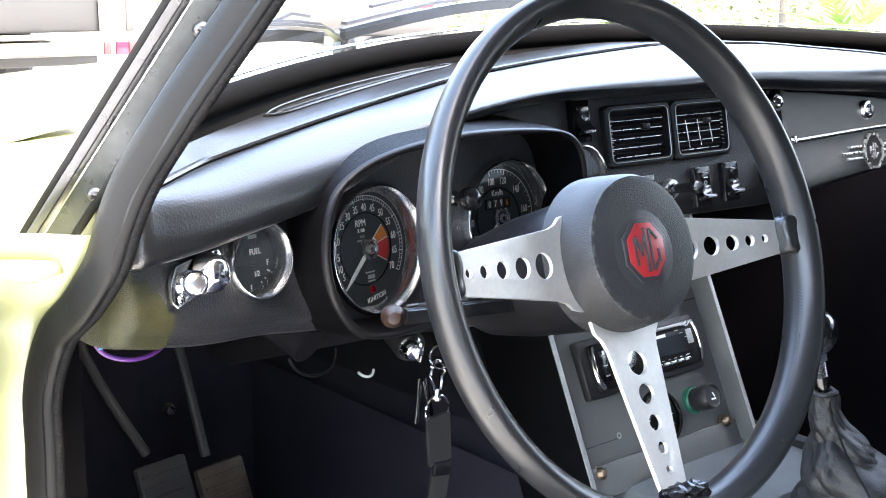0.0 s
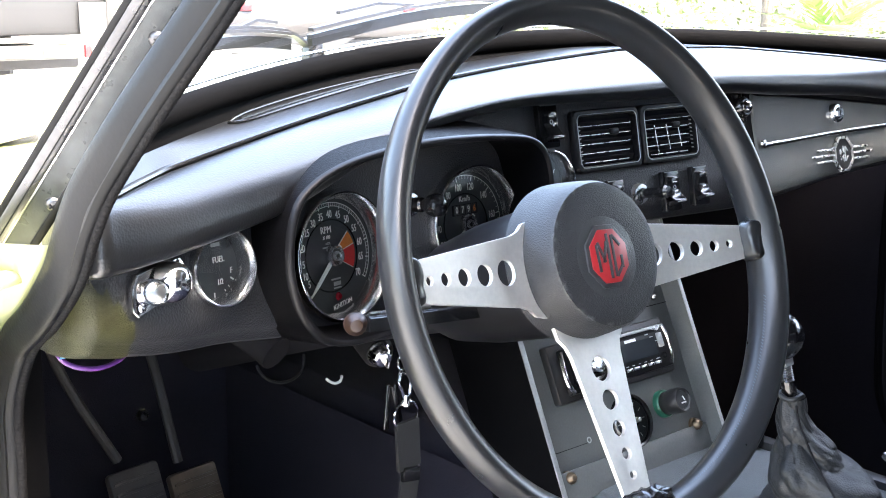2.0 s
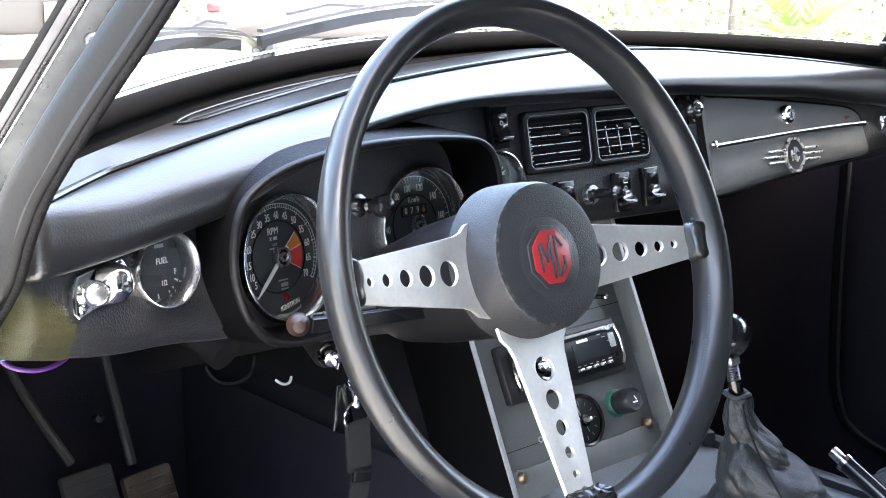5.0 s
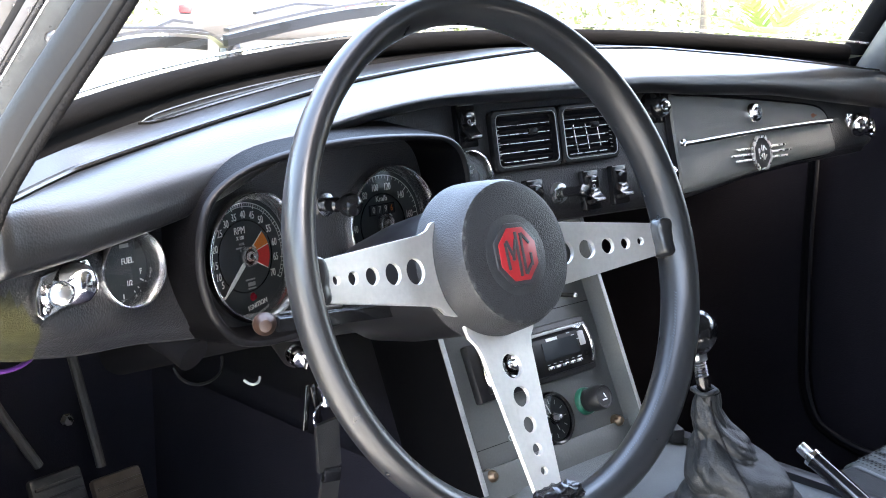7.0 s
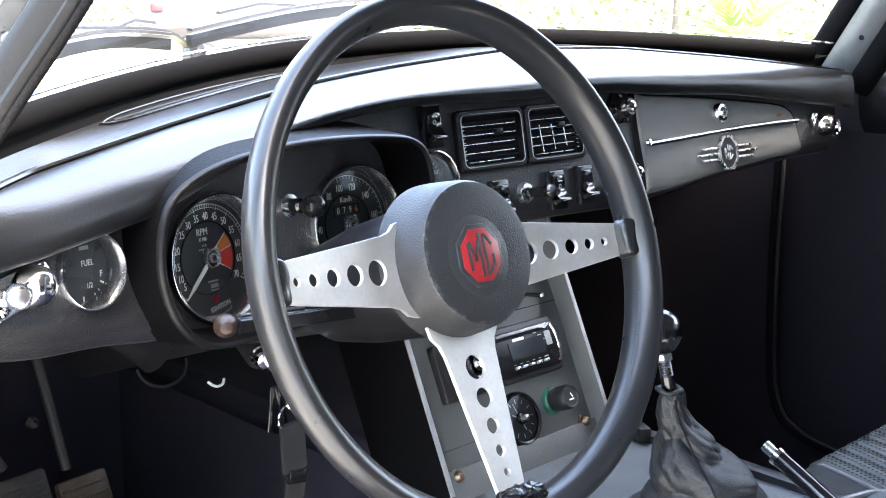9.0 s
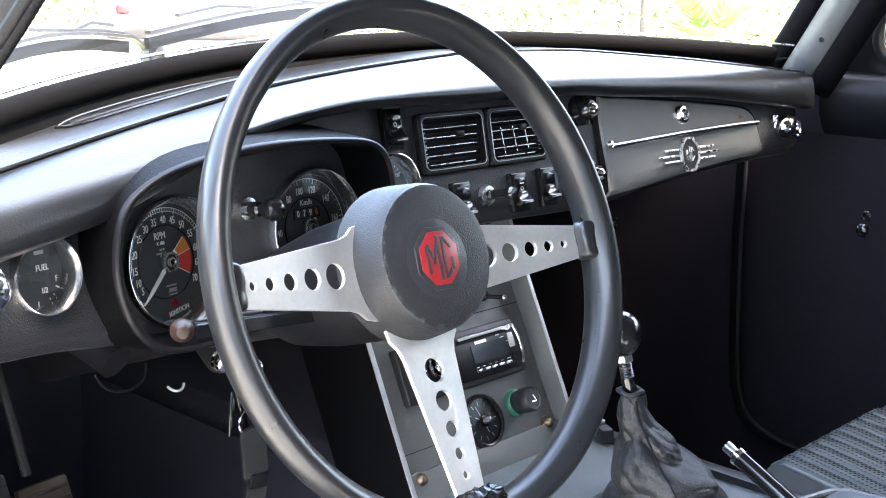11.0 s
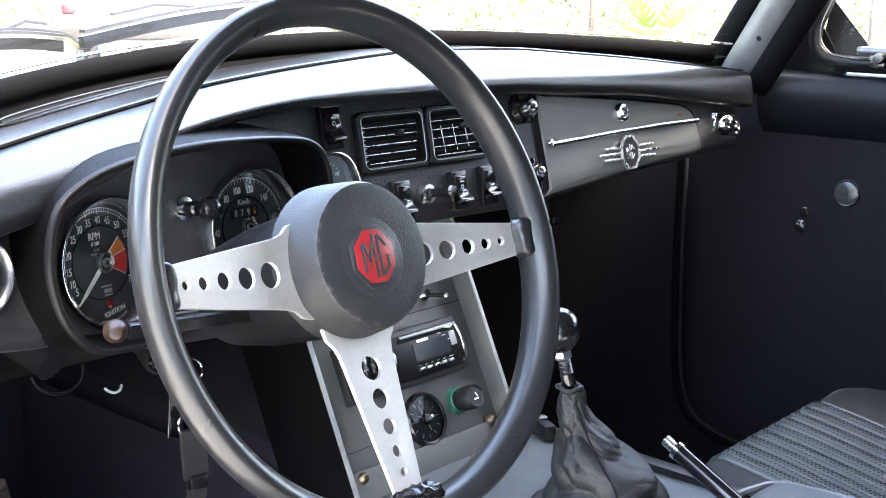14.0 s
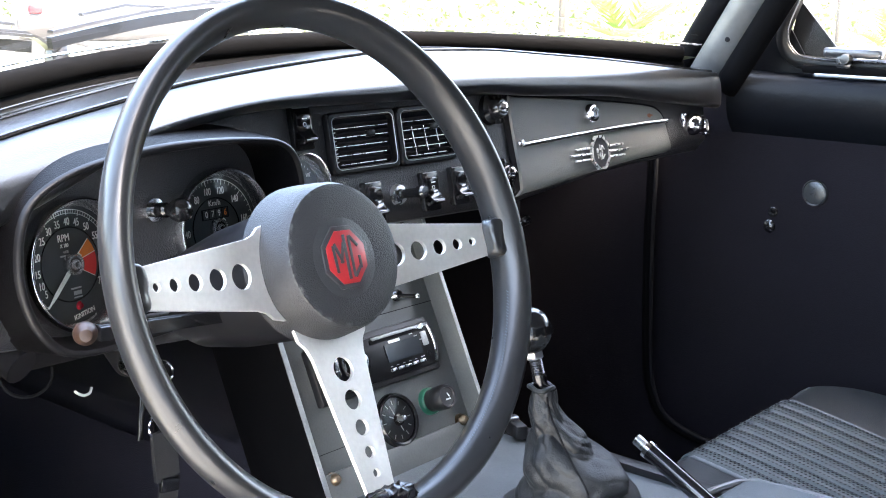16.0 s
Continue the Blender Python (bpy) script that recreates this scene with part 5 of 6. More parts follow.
# Left plate is coloured near-black for its shade; the right keeps panel grey.
for sx, out, thick, side_mat in ((W0 - 0.006, 0.006, 0.0058, SHADE_VINYL), (W1 + 0.001, 0.025, 0.0044, PANEL)):
    sd_ = part("side_plate", box(0.003, cz_(0.712) - cz_(0.492), 0.10, 0.0006, pose(sx, (cz_(0.712) + cz_(0.492)) / 2, out - 0.05)), side_mat, console, "folded side plate")
    part("bare_edge", box(thick, cz_(0.712) - cz_(0.492), 0.0012, 0.0003, pose(sx, (cz_(0.712) + cz_(0.492)) / 2, out)), EDGE, sd_, "bare worn edge")
part("groove", box(0.100, 0.0008, 0.0006, 0.0, pose(0.056, cz_(0.631), 0.0002)), HOLE, console)
part("scratch", box(0.050, 0.0006, 0.0004, 0.0, pose(-0.088, cz_(0.529), 0.0002)), HOLE, console)
part("hole", lathe([(0.0018, 0.0006), (0.0032, 0.0006)], 16, pose(-0.066, cz_(0.531), 0)), EDGE, console, "small rimmed hole")
for px, pz in ((-0.107, 0.5060), (0.086, 0.5125)):
    sc = thing("screw", CON @ pose(px, cz_(pz), 0.0), "domed brass screw on the console", "screw", "console screws")
    part("head", lathe([(0, 0.0105), (0.003, 0.0100), (0.0055, 0.0075), (0.0062, 0.004), (0.0050, 0.0015)], 20), BRASS, sc)
    part("washer", lathe([(0.0045, 0.003), (0.0072, 0.0025), (0.0076, 0.0)], 20), BRASS, sc)

radio = thing("car_radio", CON @ pose(-0.0095, cz_(0.5925), 0.0), "black car radio with chrome trims and a dim display", "radio")
part("surround", box(0.172, 0.0575, 0.014, 0.003, pose(-0.001, 0, 0.002)), MATTE, radio, "matt black surround")
part("faceplate", box(0.156, 0.0455, 0.008, 0.003, pose(0.003, 0.0, 0.0095)), BLACK_TRIM, radio, "satin black faceplate")
part("top_trim", box(0.085, 0.0035, 0.003, 0.001, pose(0.036, 0.0200, 0.0135)), EDGE, radio, "silver top trim")
part("end_trim", tube(smooth([(0.0765, 0.021, 0.0135), (0.0800, 0.006, 0.0142), (0.0795, -0.010, 0.0142), (0.0755, -0.0205, 0.0135)], 5), 0.0018, 8, up=(0, 0, 1)), CHROME, radio, "curved chrome trim")
part("end_trim", tube(smooth([(-0.0735, 0.020, 0.0135), (-0.0765, 0.004, 0.0142), (-0.0750, -0.012, 0.0142), (-0.0700, -0.0205, 0.0135)], 5), 0.0024, 8, up=(0, 0, 1)), CHROME, radio, "curved chrome trim")
part("display", box(0.052, 0.0185, 0.001, 0.0, pose(0.034, 0.0015, 0.0138)), SCREEN, radio, "dim grey display")
part("disc_slot", box(0.080, 0.0040, 0.0012, 0.0, pose(0.030, 0.0172, 0.0138)), HOLE, radio, "dark disc slot")
part("eject_tab", plate([(0.0, 0.0), (0.013, 0.003), (0.016, 0.0), (0.011, -0.003)], 0.0010, 0.0, pose(0.056, 0.0190, 0.0142)), DULL_CHROME, radio, "bright eject tab")
for k in range(6):
    part("legend", box(0.0036, 0.0007, 0.0003, 0.0, pose(0.010 + 0.0092 * k, -0.0118, 0.0140)), FADED, radio)
part("brand_bar", box(0.017, 0.0030, 0.0004, 0.0, pose(0.024, 0.0126, 0.0139)), PRINT, radio, "white maker's mark as a plain bar")
for k in range(5):
    part("button", box(0.0080, 0.0030, 0.0020, 0.0005, pose(0.012 + 0.0110 * k, -0.0155, 0.0140)), DULL_CHROME, radio, "small silver button")
part("knob", lathe([(0, 0.012), (0.008, 0.0115), (0.0105, 0.009), (0.0115, 0.003), (0.013, 0.0)], 30, pose(-0.036, 0.002, 0.0135)), CHROME, radio, "large chrome volume knob")
part("knob_ring", lathe([(0.0145, 0.003), (0.0170, 0.0035), (0.0185, 0.0)], 30, pose(-0.036, 0.002, 0.0130)), PLASTIC, radio)
part("left_keys", box(0.010, 0.030, 0.002, 0.001, pose(-0.062, 0.0, 0.0135)), PLASTIC, radio)
for k in range(3):
    part("key_print", box(0.0050, 0.0012, 0.0004, 0.0, pose(-0.062, 0.010 - 0.010 * k, 0.0148)), FADED, radio)
part("usb_door", box(0.0085, 0.0150, 0.002, 0.001, pose(0.0680, 0.006, 0.0138)), EDGE, radio, "grey socket cover")
part("socket", lathe([(0.0015, 0.0008), (0.0030, 0.001), (0.0034, 0.0)], 16, pose(0.0685, -0.0105, 0.0136)), HOLE, radio)
for k, (px, py) in enumerate(((0.050, 0.0145), (0.056, 0.0110), (0.063, 0.0060), (0.058, -0.0115))):
    part("legend", box(0.005, 0.0010, 0.0004, 0.0, pose(px, py, 0.0140)), FADED, radio)

clock = thing("clock", CON @ pose(-0.0035, cz_(0.5345), 0.0), "small black dashboard clock with white pointers", "clock")
part("case", lathe([(0.0225, 0.0025), (0.0235, 0.0055), (0.0255, 0.0065), (0.0272, 0.0045), (0.0278, 0.0)], 44), PLASTIC, clock, "black bezel")
cd = part("dial", lathe([(0, 0.0012), (0.0228, 0.0012)], 40), DIAL, clock, "matt black dial")
g = part("glass", lathe([(0, 0.0062), (0.0125, 0.0060), (0.0232, 0.0050)], 36), DIAL_GLASS, clock, "clear glass", 80, want=(0, 0, 1))
g.visible_shadow = False
ticks(cd, 0.0155, 0.0200, [30 * k for k in range(12)], 0.00045, z=0.0016)
for ang, ln, w in ((108, 0.0165, 0.0008), (288, 0.013, 0.0007), (150, 0.011, 0.0009)):
    part("pointer", plate([(-0.004, -w), (ln, -w * 0.5), (ln, w * 0.5), (-0.004, w)], 0.0004), PRINT, clock, "white pointer", m=pose(0, 0, 0.0022, 0, 0, ang))
part("setting_knob", lathe([(0, 0.014), (0.0024, 0.0135), (0.0030, 0.011), (0.0030, 0.004)], 18), DULL_CHROME, clock, "small setting knob")
part("centre_cap", lathe([(0.0040, 0.0062), (0.0062, 0.0058), (0.0066, 0.004)], 20), PLASTIC, clock)

lighter = thing("cigarette_lighter", CON @ pose(0.0495, cz_(0.5400), 0.0), "black cigarette lighter in a green collar", "lighter")
part("collar", lathe([(0.0110, 0.0060), (0.0130, 0.0058), (0.0142, 0.0040), (0.0144, 0.0)], 30), GREEN, lighter, "translucent green collar")
part("barrel", lathe([(0.0118, 0.005), (0.0120, 0.012), (0.0130, 0.014), (0.0130, 0.026), (0.0115, 0.0290), (0.0095, 0.0287), (0.0090, 0.0277), (0, 0.0275)], 32), MATTE, lighter, "black knob")
ic = part("symbol", box(0.0070, 0.0016, 0.0004, 0.0, pose(0.0006, -0.0030, 0.0279)), PRINT, lighter, "white lighter symbol")
part("symbol_smoke", box(0.0012, 0.0050, 0.0004, 0.0, pose(0.0020, 0.0012, 0.0279, 0, 0, 25)), PRINT, ic)
toggle = thing("toggle_switch", CON @ pose(0.0520, cz_(0.6445), 0.0), "small metal toggle switch on the console", "switch")
part("bush", lathe([(0.0040, 0.006), (0.0050, 0.0055), (0.0062, 0.003), (0.0075, 0.0)], 18), CHROME, toggle)
part("lever", lathe([(0.0022, 0.004), (0.0026, 0.020), (0.0032, 0.0215), (0.0028, 0.0235), (0, 0.024)], 14, pose(0, 0, 0, 20, 35, 0)), BLACK_TRIM, toggle, "black lever")
part("tip", lathe([(0, 0.0255), (0.0024, 0.0250), (0.0033, 0.0232), (0.0031, 0.0212)], 14, pose(0, 0, 0, 20, 35, 0)), DULL_CHROME, toggle, "bright lever tip")

# ---- tunnel: gear lever, handbrake ----
gear = thing("gear_lever", pose(-0.045, -0.209, 0.487), "gear lever with a dark ball knob and wrinkled black leather boot", "gear lever")
KNOB = Vector((-0.0163, 0.0035, 0.183))
SIDE = Vector((0.652, -0.759, 0.0))
DOWN = SIDE * 0.235 + Vector((0, 0, -1))


def lever(s_):
    return KNOB + DOWN * s_


tilt_m = facing(KNOB, -DOWN)
part("knob", lathe([(0, 0.0208)] + [(0.0206 * math.sin(a), 0.0206 * math.cos(a)) for a in [math.pi * k / 20 for k in range(1, 19)]] + [(0.006, -0.0206)], 36, tilt_m), PLASTIC, gear, "dark glossy ball knob")
part("nut", lathe([(0.004, -0.0185), (0.0078, -0.0185), (0.0084, -0.0195), (0.0084, -0.0245), (0.0078, -0.0255), (0.004, -0.0255)], 6, tilt_m), DULL_CHROME, gear, "steel lock nut")
part("thread", lathe([(0.0052 + (0.0007 if k % 2 else 0), -0.0255 - 0.0011 * k) for k in range(14)], 16, tilt_m), STRIP_ALLOY, gear, "threaded rod")
part("shaft", tube([lever(0.039), lever(0.050), lever(0.075)], 0.0062, 16, up=(0, 1, 0)), PLASTIC, gear, "glossy black shaft")
part("boot_collar", tube([lever(0.0515) + Vector((0.0105 * math.cos(a), 0.0105 * math.sin(a), 0.0012 * math.sin(3 * a))) for a in [2 * math.pi * k / 28 for k in range(28)]], 0.0024, 8, True), BOOT_LEATHER, gear, "bunched collar of the boot")
TOP = lever(0.0527)


def crease(p_):
    """Rounded bulges with sharp valleys between them."""
    return abs(math.sin(p_)) ** 0.8 - 0.62


rows = []
for i in range(121):
    f = i / 120
    off = eased(f, [0, 0.158, 0.277, 0.433, 0.554, 0.755, 1.0], [0.001, 0.0045, 0.0115, 0.0205, 0.030, 0.036, 0.039], 0.05)
    r = eased(f, [0, 0.158, 0.277, 0.433, 0.554, 0.755, 1.0], [0.0105, 0.0128, 0.020, 0.0300, 0.0415, 0.053, 0.060], 0.05)
    axis = Vector((TOP.x, TOP.y, TOP.z * (1 - f))) + SIDE * off
    calm = min(1.0, 0.30 + 1.6 * f)
    row = []
    for j in range(132):
        a = 2 * math.pi * j / 132
        warp = 1.1 * noise.noise(Vector((math.cos(a) * 0.9, math.sin(a) * 0.9, f * 2.2)))
        fold = 0.0074 * crease(10.5 * f + 1.1 * math.sin(a + 0.6) + 0.7 * math.sin(2 * a + 1.0) + warp)
        fold += 0.0030 * crease(1.5 * a + 7.0 * f + 1.6 * warp) * min(1.0, 2 * f)
        fold += 0.0024 * crease(2.5 * a - 11.0 * f + 2.0 + 2.0 * warp)
        fold += 0.0040 * noise.noise(Vector((math.cos(a) * 1.6, math.sin(a) * 1.6, f * 5.0)))
        fold += 0.0013 * crease(29 * f + 2.2 * math.sin(3 * a + 1.0) + 4.0 * warp) + 0.0011 * crease(4.5 * a + 17 * f + 5.0 * warp) * min(1.0, 2 * f)
        rr = max(0.0085, r + fold * calm)
        row.append(axis + Vector((rr * math.cos(a), rr * math.sin(a), 0.003 * math.sin(2 * a + 6 * f) * f)))
    rows.append(row)
part("boot", grid(rows, True), BOOT_LEATHER, gear, "wrinkled soft leather boot", 80)
SEAM_AT = 84
seam = [rows[i][SEAM_AT] + (rows[i][SEAM_AT] - (rows[i][0] + rows[i][66]) / 2).normalized() * 0.0008 for i in range(4, 120)]
part("seam", tube(seam, 0.0010, 6, up=(0.2, 1, 0.1)), HOLE, gear, "sewn seam")
part("boot_ring", lathe([(0.066, 0.0), (0.068, 0.004), (0.062, 0.006), (0.055, 0.004)], 40, pose(0.0375, -0.014, 0.0)), MATTE, gear, "black retaining ring")
ts = thing("seat_belt_clip", pose(0.104, -0.074, 0.500, 0, 0, 62), "small black bracket with a bright top on the tunnel edge", "bracket")
part("body", box(0.030, 0.014, 0.016, 0.003), MATTE, ts, "black bracket body")
part("top_plate", box(0.014, 0.011, 0.004, 0.0012, pose(0.010, 0, 0.0095)), DULL_CHROME, ts, "bright metal top")
solid("tunnel_edge_trim", sweep([(0.112, 0.02, 0.494), (0.112, -0.15, 0.494), (0.110, -0.40, 0.492), (0.11, -0.8, 0.49)], bar(-0.008, 0.008, -0.006, 0.005)), MATTE, "raised black trim along the tunnel edge", "trim", "structure")
brake = thing("handbrake", pose(0, 0, 0), "black handbrake lever with a chrome push button", "handbrake")
B0, B1 = Vector((0.072, -0.243, 0.539)), Vector((0.068, -0.46, 0.428))
bd = (B1 - B0).normalized()
part("lever", tube([B0 + bd * 0.012, B0 + bd * 0.10, B1], 0.0084, 18), PLASTIC, brake, "glossy black grip")
part("collar", tube([B0 + bd * 0.010, B0 + bd * 0.0145], 0.0092, 18), CHROME, brake, "bright collar")
part("button", tube([B0 - bd * 0.0035, B0 - bd * 0.003, B0 + bd * 0.012], 0.0056, 14), DULL_CHROME, brake, "worn push button")
armrest = thing("cubby_box", pose(0.06, -0.455, 0.478), "dark padded cubby box on the tunnel behind the lever", "cubby box")
part("pad", box(0.20, 0.28, 0.050, 0.016, pose(0, 0, 0.0), 4), TUNNEL, armrest, "padded lid")
part("bright_rim", tube(smooth([(-0.075, 0.10, 0.022), (-0.05, 0.142, 0.022), (0.05, 0.142, 0.022), (0.088, 0.10, 0.022), (0.095, -0.1, 0.022)], 6), 0.0035, 8), PILLAR_ALLOY, armrest, "bright metal rim")

# ---- passenger seat ----
seat = thing("passenger_seat", pose(0.35, -0.46, 0.30), "black vinyl passenger seat with a ribbed woven insert", "seat")
SX0, SX1, SY0, SY1 = -0.215, 0.190, 0.243, -0.30


def seat_inset(d, r):
    """How far a rounded front corner of radius r cuts in, d behind the front edge."""
    return 0.0 if d >= r else r - math.sqrt(max(0.0, r * r - (r - d) ** 2))


def seat_top(x, d):
    """Height of the cushion over its base; x across, d behind the front edge."""
    h = 0.183 - 0.05 * (max(0.0, 0.016 - d) / 0.016) ** 2 * 0.35
    h -= 0.24 * max(0.0, d - 0.02) ** 1.15 if d < 0.2 else 0.24 * 0.18 ** 1.15
    side = max(0.0, (x - 0.085) / 0.10, (-0.15 - x) / 0.06)
    return h + 0.016 * min(1.0, side) * min(1.0, d / 0.12) - 0.020 * max(0.0, side - 0.75) ** 2


DEPTHS = [0.0, 0.001, 0.003, 0.006, 0.010, 0.015, 0.021, 0.028, 0.036, 0.045, 0.056, 0.068, 0.082, 0.10] + [0.12 + 0.0235 * k for k in range(19)]
rows = []
edge_left, edge_right = [], []
for d in DEPTHS:
    xa, xb = SX0 + seat_inset(d, 0.045), SX1 - seat_inset(d, 0.090)
    row = [(xa + (xb - xa) * i / 48, SY0 - d, 0) for i in range(49)]
    row = [(x, y, seat_top(x, d)) for x, y, z in row]
    edge_left.append(row[0])
    edge_right.append(row[-1])
    rows.append([(xa - 0.003, SY0 - d, 0.02), (xa - 0.004, SY0 - d, row[0][2] - 0.012)] + row + [(xb + 0.004, SY0 - d, row[-1][2] - 0.012), (xb + 0.003, SY0 - d, 0.02)])
rows.insert(0, [(x, SY0 + 0.004, min(z, 0.02)) for x, y, z in rows[0]])
part("cushion", grid(rows), SEAT_SMOOTH, seat, "smooth vinyl cushion", 60)
for k in range(9):
    x = -0.152 + 0.0262 * (k + 0.5)
    ds = [0.004 + 0.50 * m / 40 for m in range(41)]
    pts = [(x, SY0 - d, seat_top(x, d) - 0.0005) for d in ds]
    rib = part("rib", sweep(pts, ring(0.0132, 12, 0.0056)), SEAT, seat)
    bm = bmesh.new()
    for m_ in range(78):
        for c_ in range(4):
            d = 0.012 + 0.0046 * (m_ + 0.5 * (c_ % 2))
            o = -0.0078 + 0.0052 * c_
            c = Vector((x + o, SY0 - d, seat_top(x, d) + 0.0056 * math.sqrt(1 - (o / 0.0132) ** 2) - 0.0002))
            q = [bm.verts.new(c + Vector(v)) for v in ((-0.0017, 0, 0), (0, 0.0017, 0), (0.0017, 0, 0), (0, -0.0017, 0))]
            bm.faces.new(q)
    tagged(part("weave", bm, HOLE, rib, "perforated weave"), kind="stuff")
for x in (-0.154, 0.0862):
    part("insert_seam", tube([(x, SY0 - d, seat_top(x, d) + 0.001) for d in [0.004 + 0.5 * m / 30 for m in range(31)]], 0.0024, 8), TUNNEL, seat, "piping beside the insert")
front_edge = list(reversed(edge_left)) + edge_right
part("piping", tube([Vector(p) + Vector((0, 0.001, -0.003)) for p in front_edge], 0.0030, 8, up=(0, 0, 1)), TUNNEL, seat, "thin piping round the cushion")
part("base", box(0.40, 0.52, 0.09, 0.01, pose(0.005, -0.02, -0.02)), HOLE, seat, "dark seat base")

# ---- passenger side: pillar, door, seal ----
rp = thing("windscreen_pillar", pose(0, 0, 0), "dull grey passenger windscreen pillar with a dark screw hole", "pillar")
R0, RD = Vector((0.592, -0.013, 0.858)), Vector((-0.30, -0.74, 1.0))


def rpill(off, z, out=0.0):
    p = R0 + RD * (z - R0.z)
    return p + Vector((0.0, off, 0.0)) + Vector((-1, -0.35, -0.1)).normalized() * out


part("web", grid([[rpill(0.028, z, 0.0), rpill(0.024, z, 0.004), rpill(0.0, z, 0.0055), rpill(-0.020, z, 0.004), rpill(-0.027, z, -0.002)] for z in (0.846, 0.88, 0.92, 1.0, 1.15)]), PILLAR_ALLOY, rp, "dull grey aluminium web", 60)
part("hole", lathe([(0, 0.001), (0.0026, 0.001), (0.0034, 0.0)], 16, facing(rpill(-0.005, 0.9005, 0.0058), (-1, -0.35, -0.1))), HOLE, rp, "dark screw hole")
part("inner_rubber", sweep([rpill(0.040, z, -0.004) for z in (0.852, 0.90, 1.0, 1.15)], ring(0.016, 12, 0.013), up=(-1, 0, 0)), SHADE_VINYL, rp, "black glazing rubber")
part("outer_rubber", sweep([rpill(-0.044, z, 0.0) for z in (0.835, 0.90, 1.0, 1.15)], ring(0.018, 12, 0.014), up=(-1, 0, 0)), SHADE_VINYL, rp, "black door rubber")

pdoor = thing("passenger_door", pose(0, 0, 0), "closed passenger door with padded dark vinyl trim", "car door")
prof = [(0.640, 0.20), (0.628, 0.24), (0.626, 0.60), (0.628, 0.74), (0.622, 0.775), (0.606, 0.795), (0.598, 0.820), (0.600, 0.842), (0.612, 0.856), (0.650, 0.860)]
part("card", grid([[(x, y, z) for x, z in prof[:5]] for y in (0.052, -0.1, -0.3, -0.6, -1.0, -1.45)]), DOORPANEL, pdoor, "plain black door card", 50)
capp = [(p.x, p.z) for p in smooth([(x, 0, z) for x, z in prof[4:]], 4)]
part("capping", grid([[(x, y, z) for x, z in capp] for y in (-0.042, -0.06, -0.15, -0.3, -0.6, -1.0, -1.45)]), DOORSKIN, pdoor, "padded dark blue-black capping", 60)
part("front_filler", grid([[(0.636, 0.06, z), (0.632, 0.0, z), (0.630, -0.05, z)] for z in (0.22, 0.5, 0.80, 0.86)]), DOORPANEL, pdoor)
part("plug", lathe([(0, 0.003), (0.012, 0.003), (0.0150, 0.0015), (0.0165, 0.003), (0.0178, 0.0)], 30, facing((0.6265, -0.1640, 0.7045), (-1, 0, 0))), WEB_ALLOY, pdoor, "round dull metal plug")
part("fastener", lathe([(0, 0.004), (0.003, 0.0035), (0.0065, 0.0025), (0.0090, 0.0)], 22, facing((0.6265, -0.1035, 0.652), (-1, 0, 0))), PLASTIC, pdoor, "small cup washer and screw")
part("fastener", lathe([(0, 0.002), (0.006, 0.001), (0.007, 0.0)], 18, facing((0.6265, -0.1075, 0.672), (-1, 0, 0))), PLASTIC, pdoor)
ql = smooth([(0.622, -0.165, 1.08), (0.622, -0.122, 0.955), (0.622, -0.106, 0.908), (0.622, -0.116, 0.882), (0.622, -0.145, 0.873), (0.622, -0.25, 0.872), (0.622, -0.60, 0.872)], 7)
part("quarter_frame", sweep(ql, ring(0.009, 10, 0.007), up=(-1, 0, 0)), RUBBER, pdoor, "black quarter window rubber")
part("quarter_bead", tube([p + Vector((-0.008, -0.010, 0.006)) for p in ql[4:]], 0.0011, 8, up=(-1, 0, 0)), STRIP_ALLOY, pdoor, "thin bright bead")
part("corner_plate", plate([(0.10, 0.0), (0.045, 0.0), (0.035, 0.09), (0.06, 0.14), (0.15, 0.0)], 0.004, 0.001, Matrix(((0, 0, 1, 0.628), (-1, 0, 0, 0.0), (0, 1, 0, 0.858), (0, 0, 0, 1)))), DOORSKIN, pdoor, "dark triangular corner plate")
qg = part("quarter_glass", grid([[(0.624, -0.13, 0.875), (0.624, -0.9, 0.875)], [(0.610, -0.22, 1.15), (0.610, -0.9, 1.15)]]), GLASS, pdoor, "clear window glass", want=(-1, 0, 0))
qg.visible_shadow = False
part("dark_corner", plate([(0.118, 0.0), (0.112, 0.032), (0.120, 0.085), (0.170, 0.030), (0.196, 0.0)], 0.003, 0.0, Matrix(((0, 0, 1, 0.634), (-1, 0, 0, 0.0), (0, 1, 0, 0.868), (0, 0, 0, 1)))), RUBBER, pdoor, "dark triangular corner outside the glass")
part("catch", join(box(0.016, 0.075, 0.012, 0.004, pose(0.612, -0.205, 0.888)), box(0.010, 0.020, 0.018, 0.003, pose(0.610, -0.196, 0.878)), lathe([(0, 0.009), (0.006, 0.008), (0.008, 0.0)], 18, facing((0.606, -0.20, 0.881), (-1, 0, 0)))), STRIP_ALLOY, pdoor, "chrome window catch")
part("plastic_sill", box(0.02, 0.5, 0.010, 0.003, pose(0.617, -0.39, 0.866)), SHADE_VINYL, pdoor)
ps = smooth([(0.618, 0.076, 0.78), (0.618, 0.076, 0.70), (0.618, 0.076, 0.60), (0.618, 0.070, 0.45), (0.618, 0.060, 0.385), (0.618, 0.030, 0.345), (0.618, -0.06, 0.325), (0.618, -0.30, 0.32)], 7)
pseal = thing("door_seal", pose(0, 0, 0), "black rubber seal round the passenger door opening", "seal")
part("bead", tube(ps, 0.007, 10, up=(-1, 0, 0)), SHADE_VINYL, pseal)
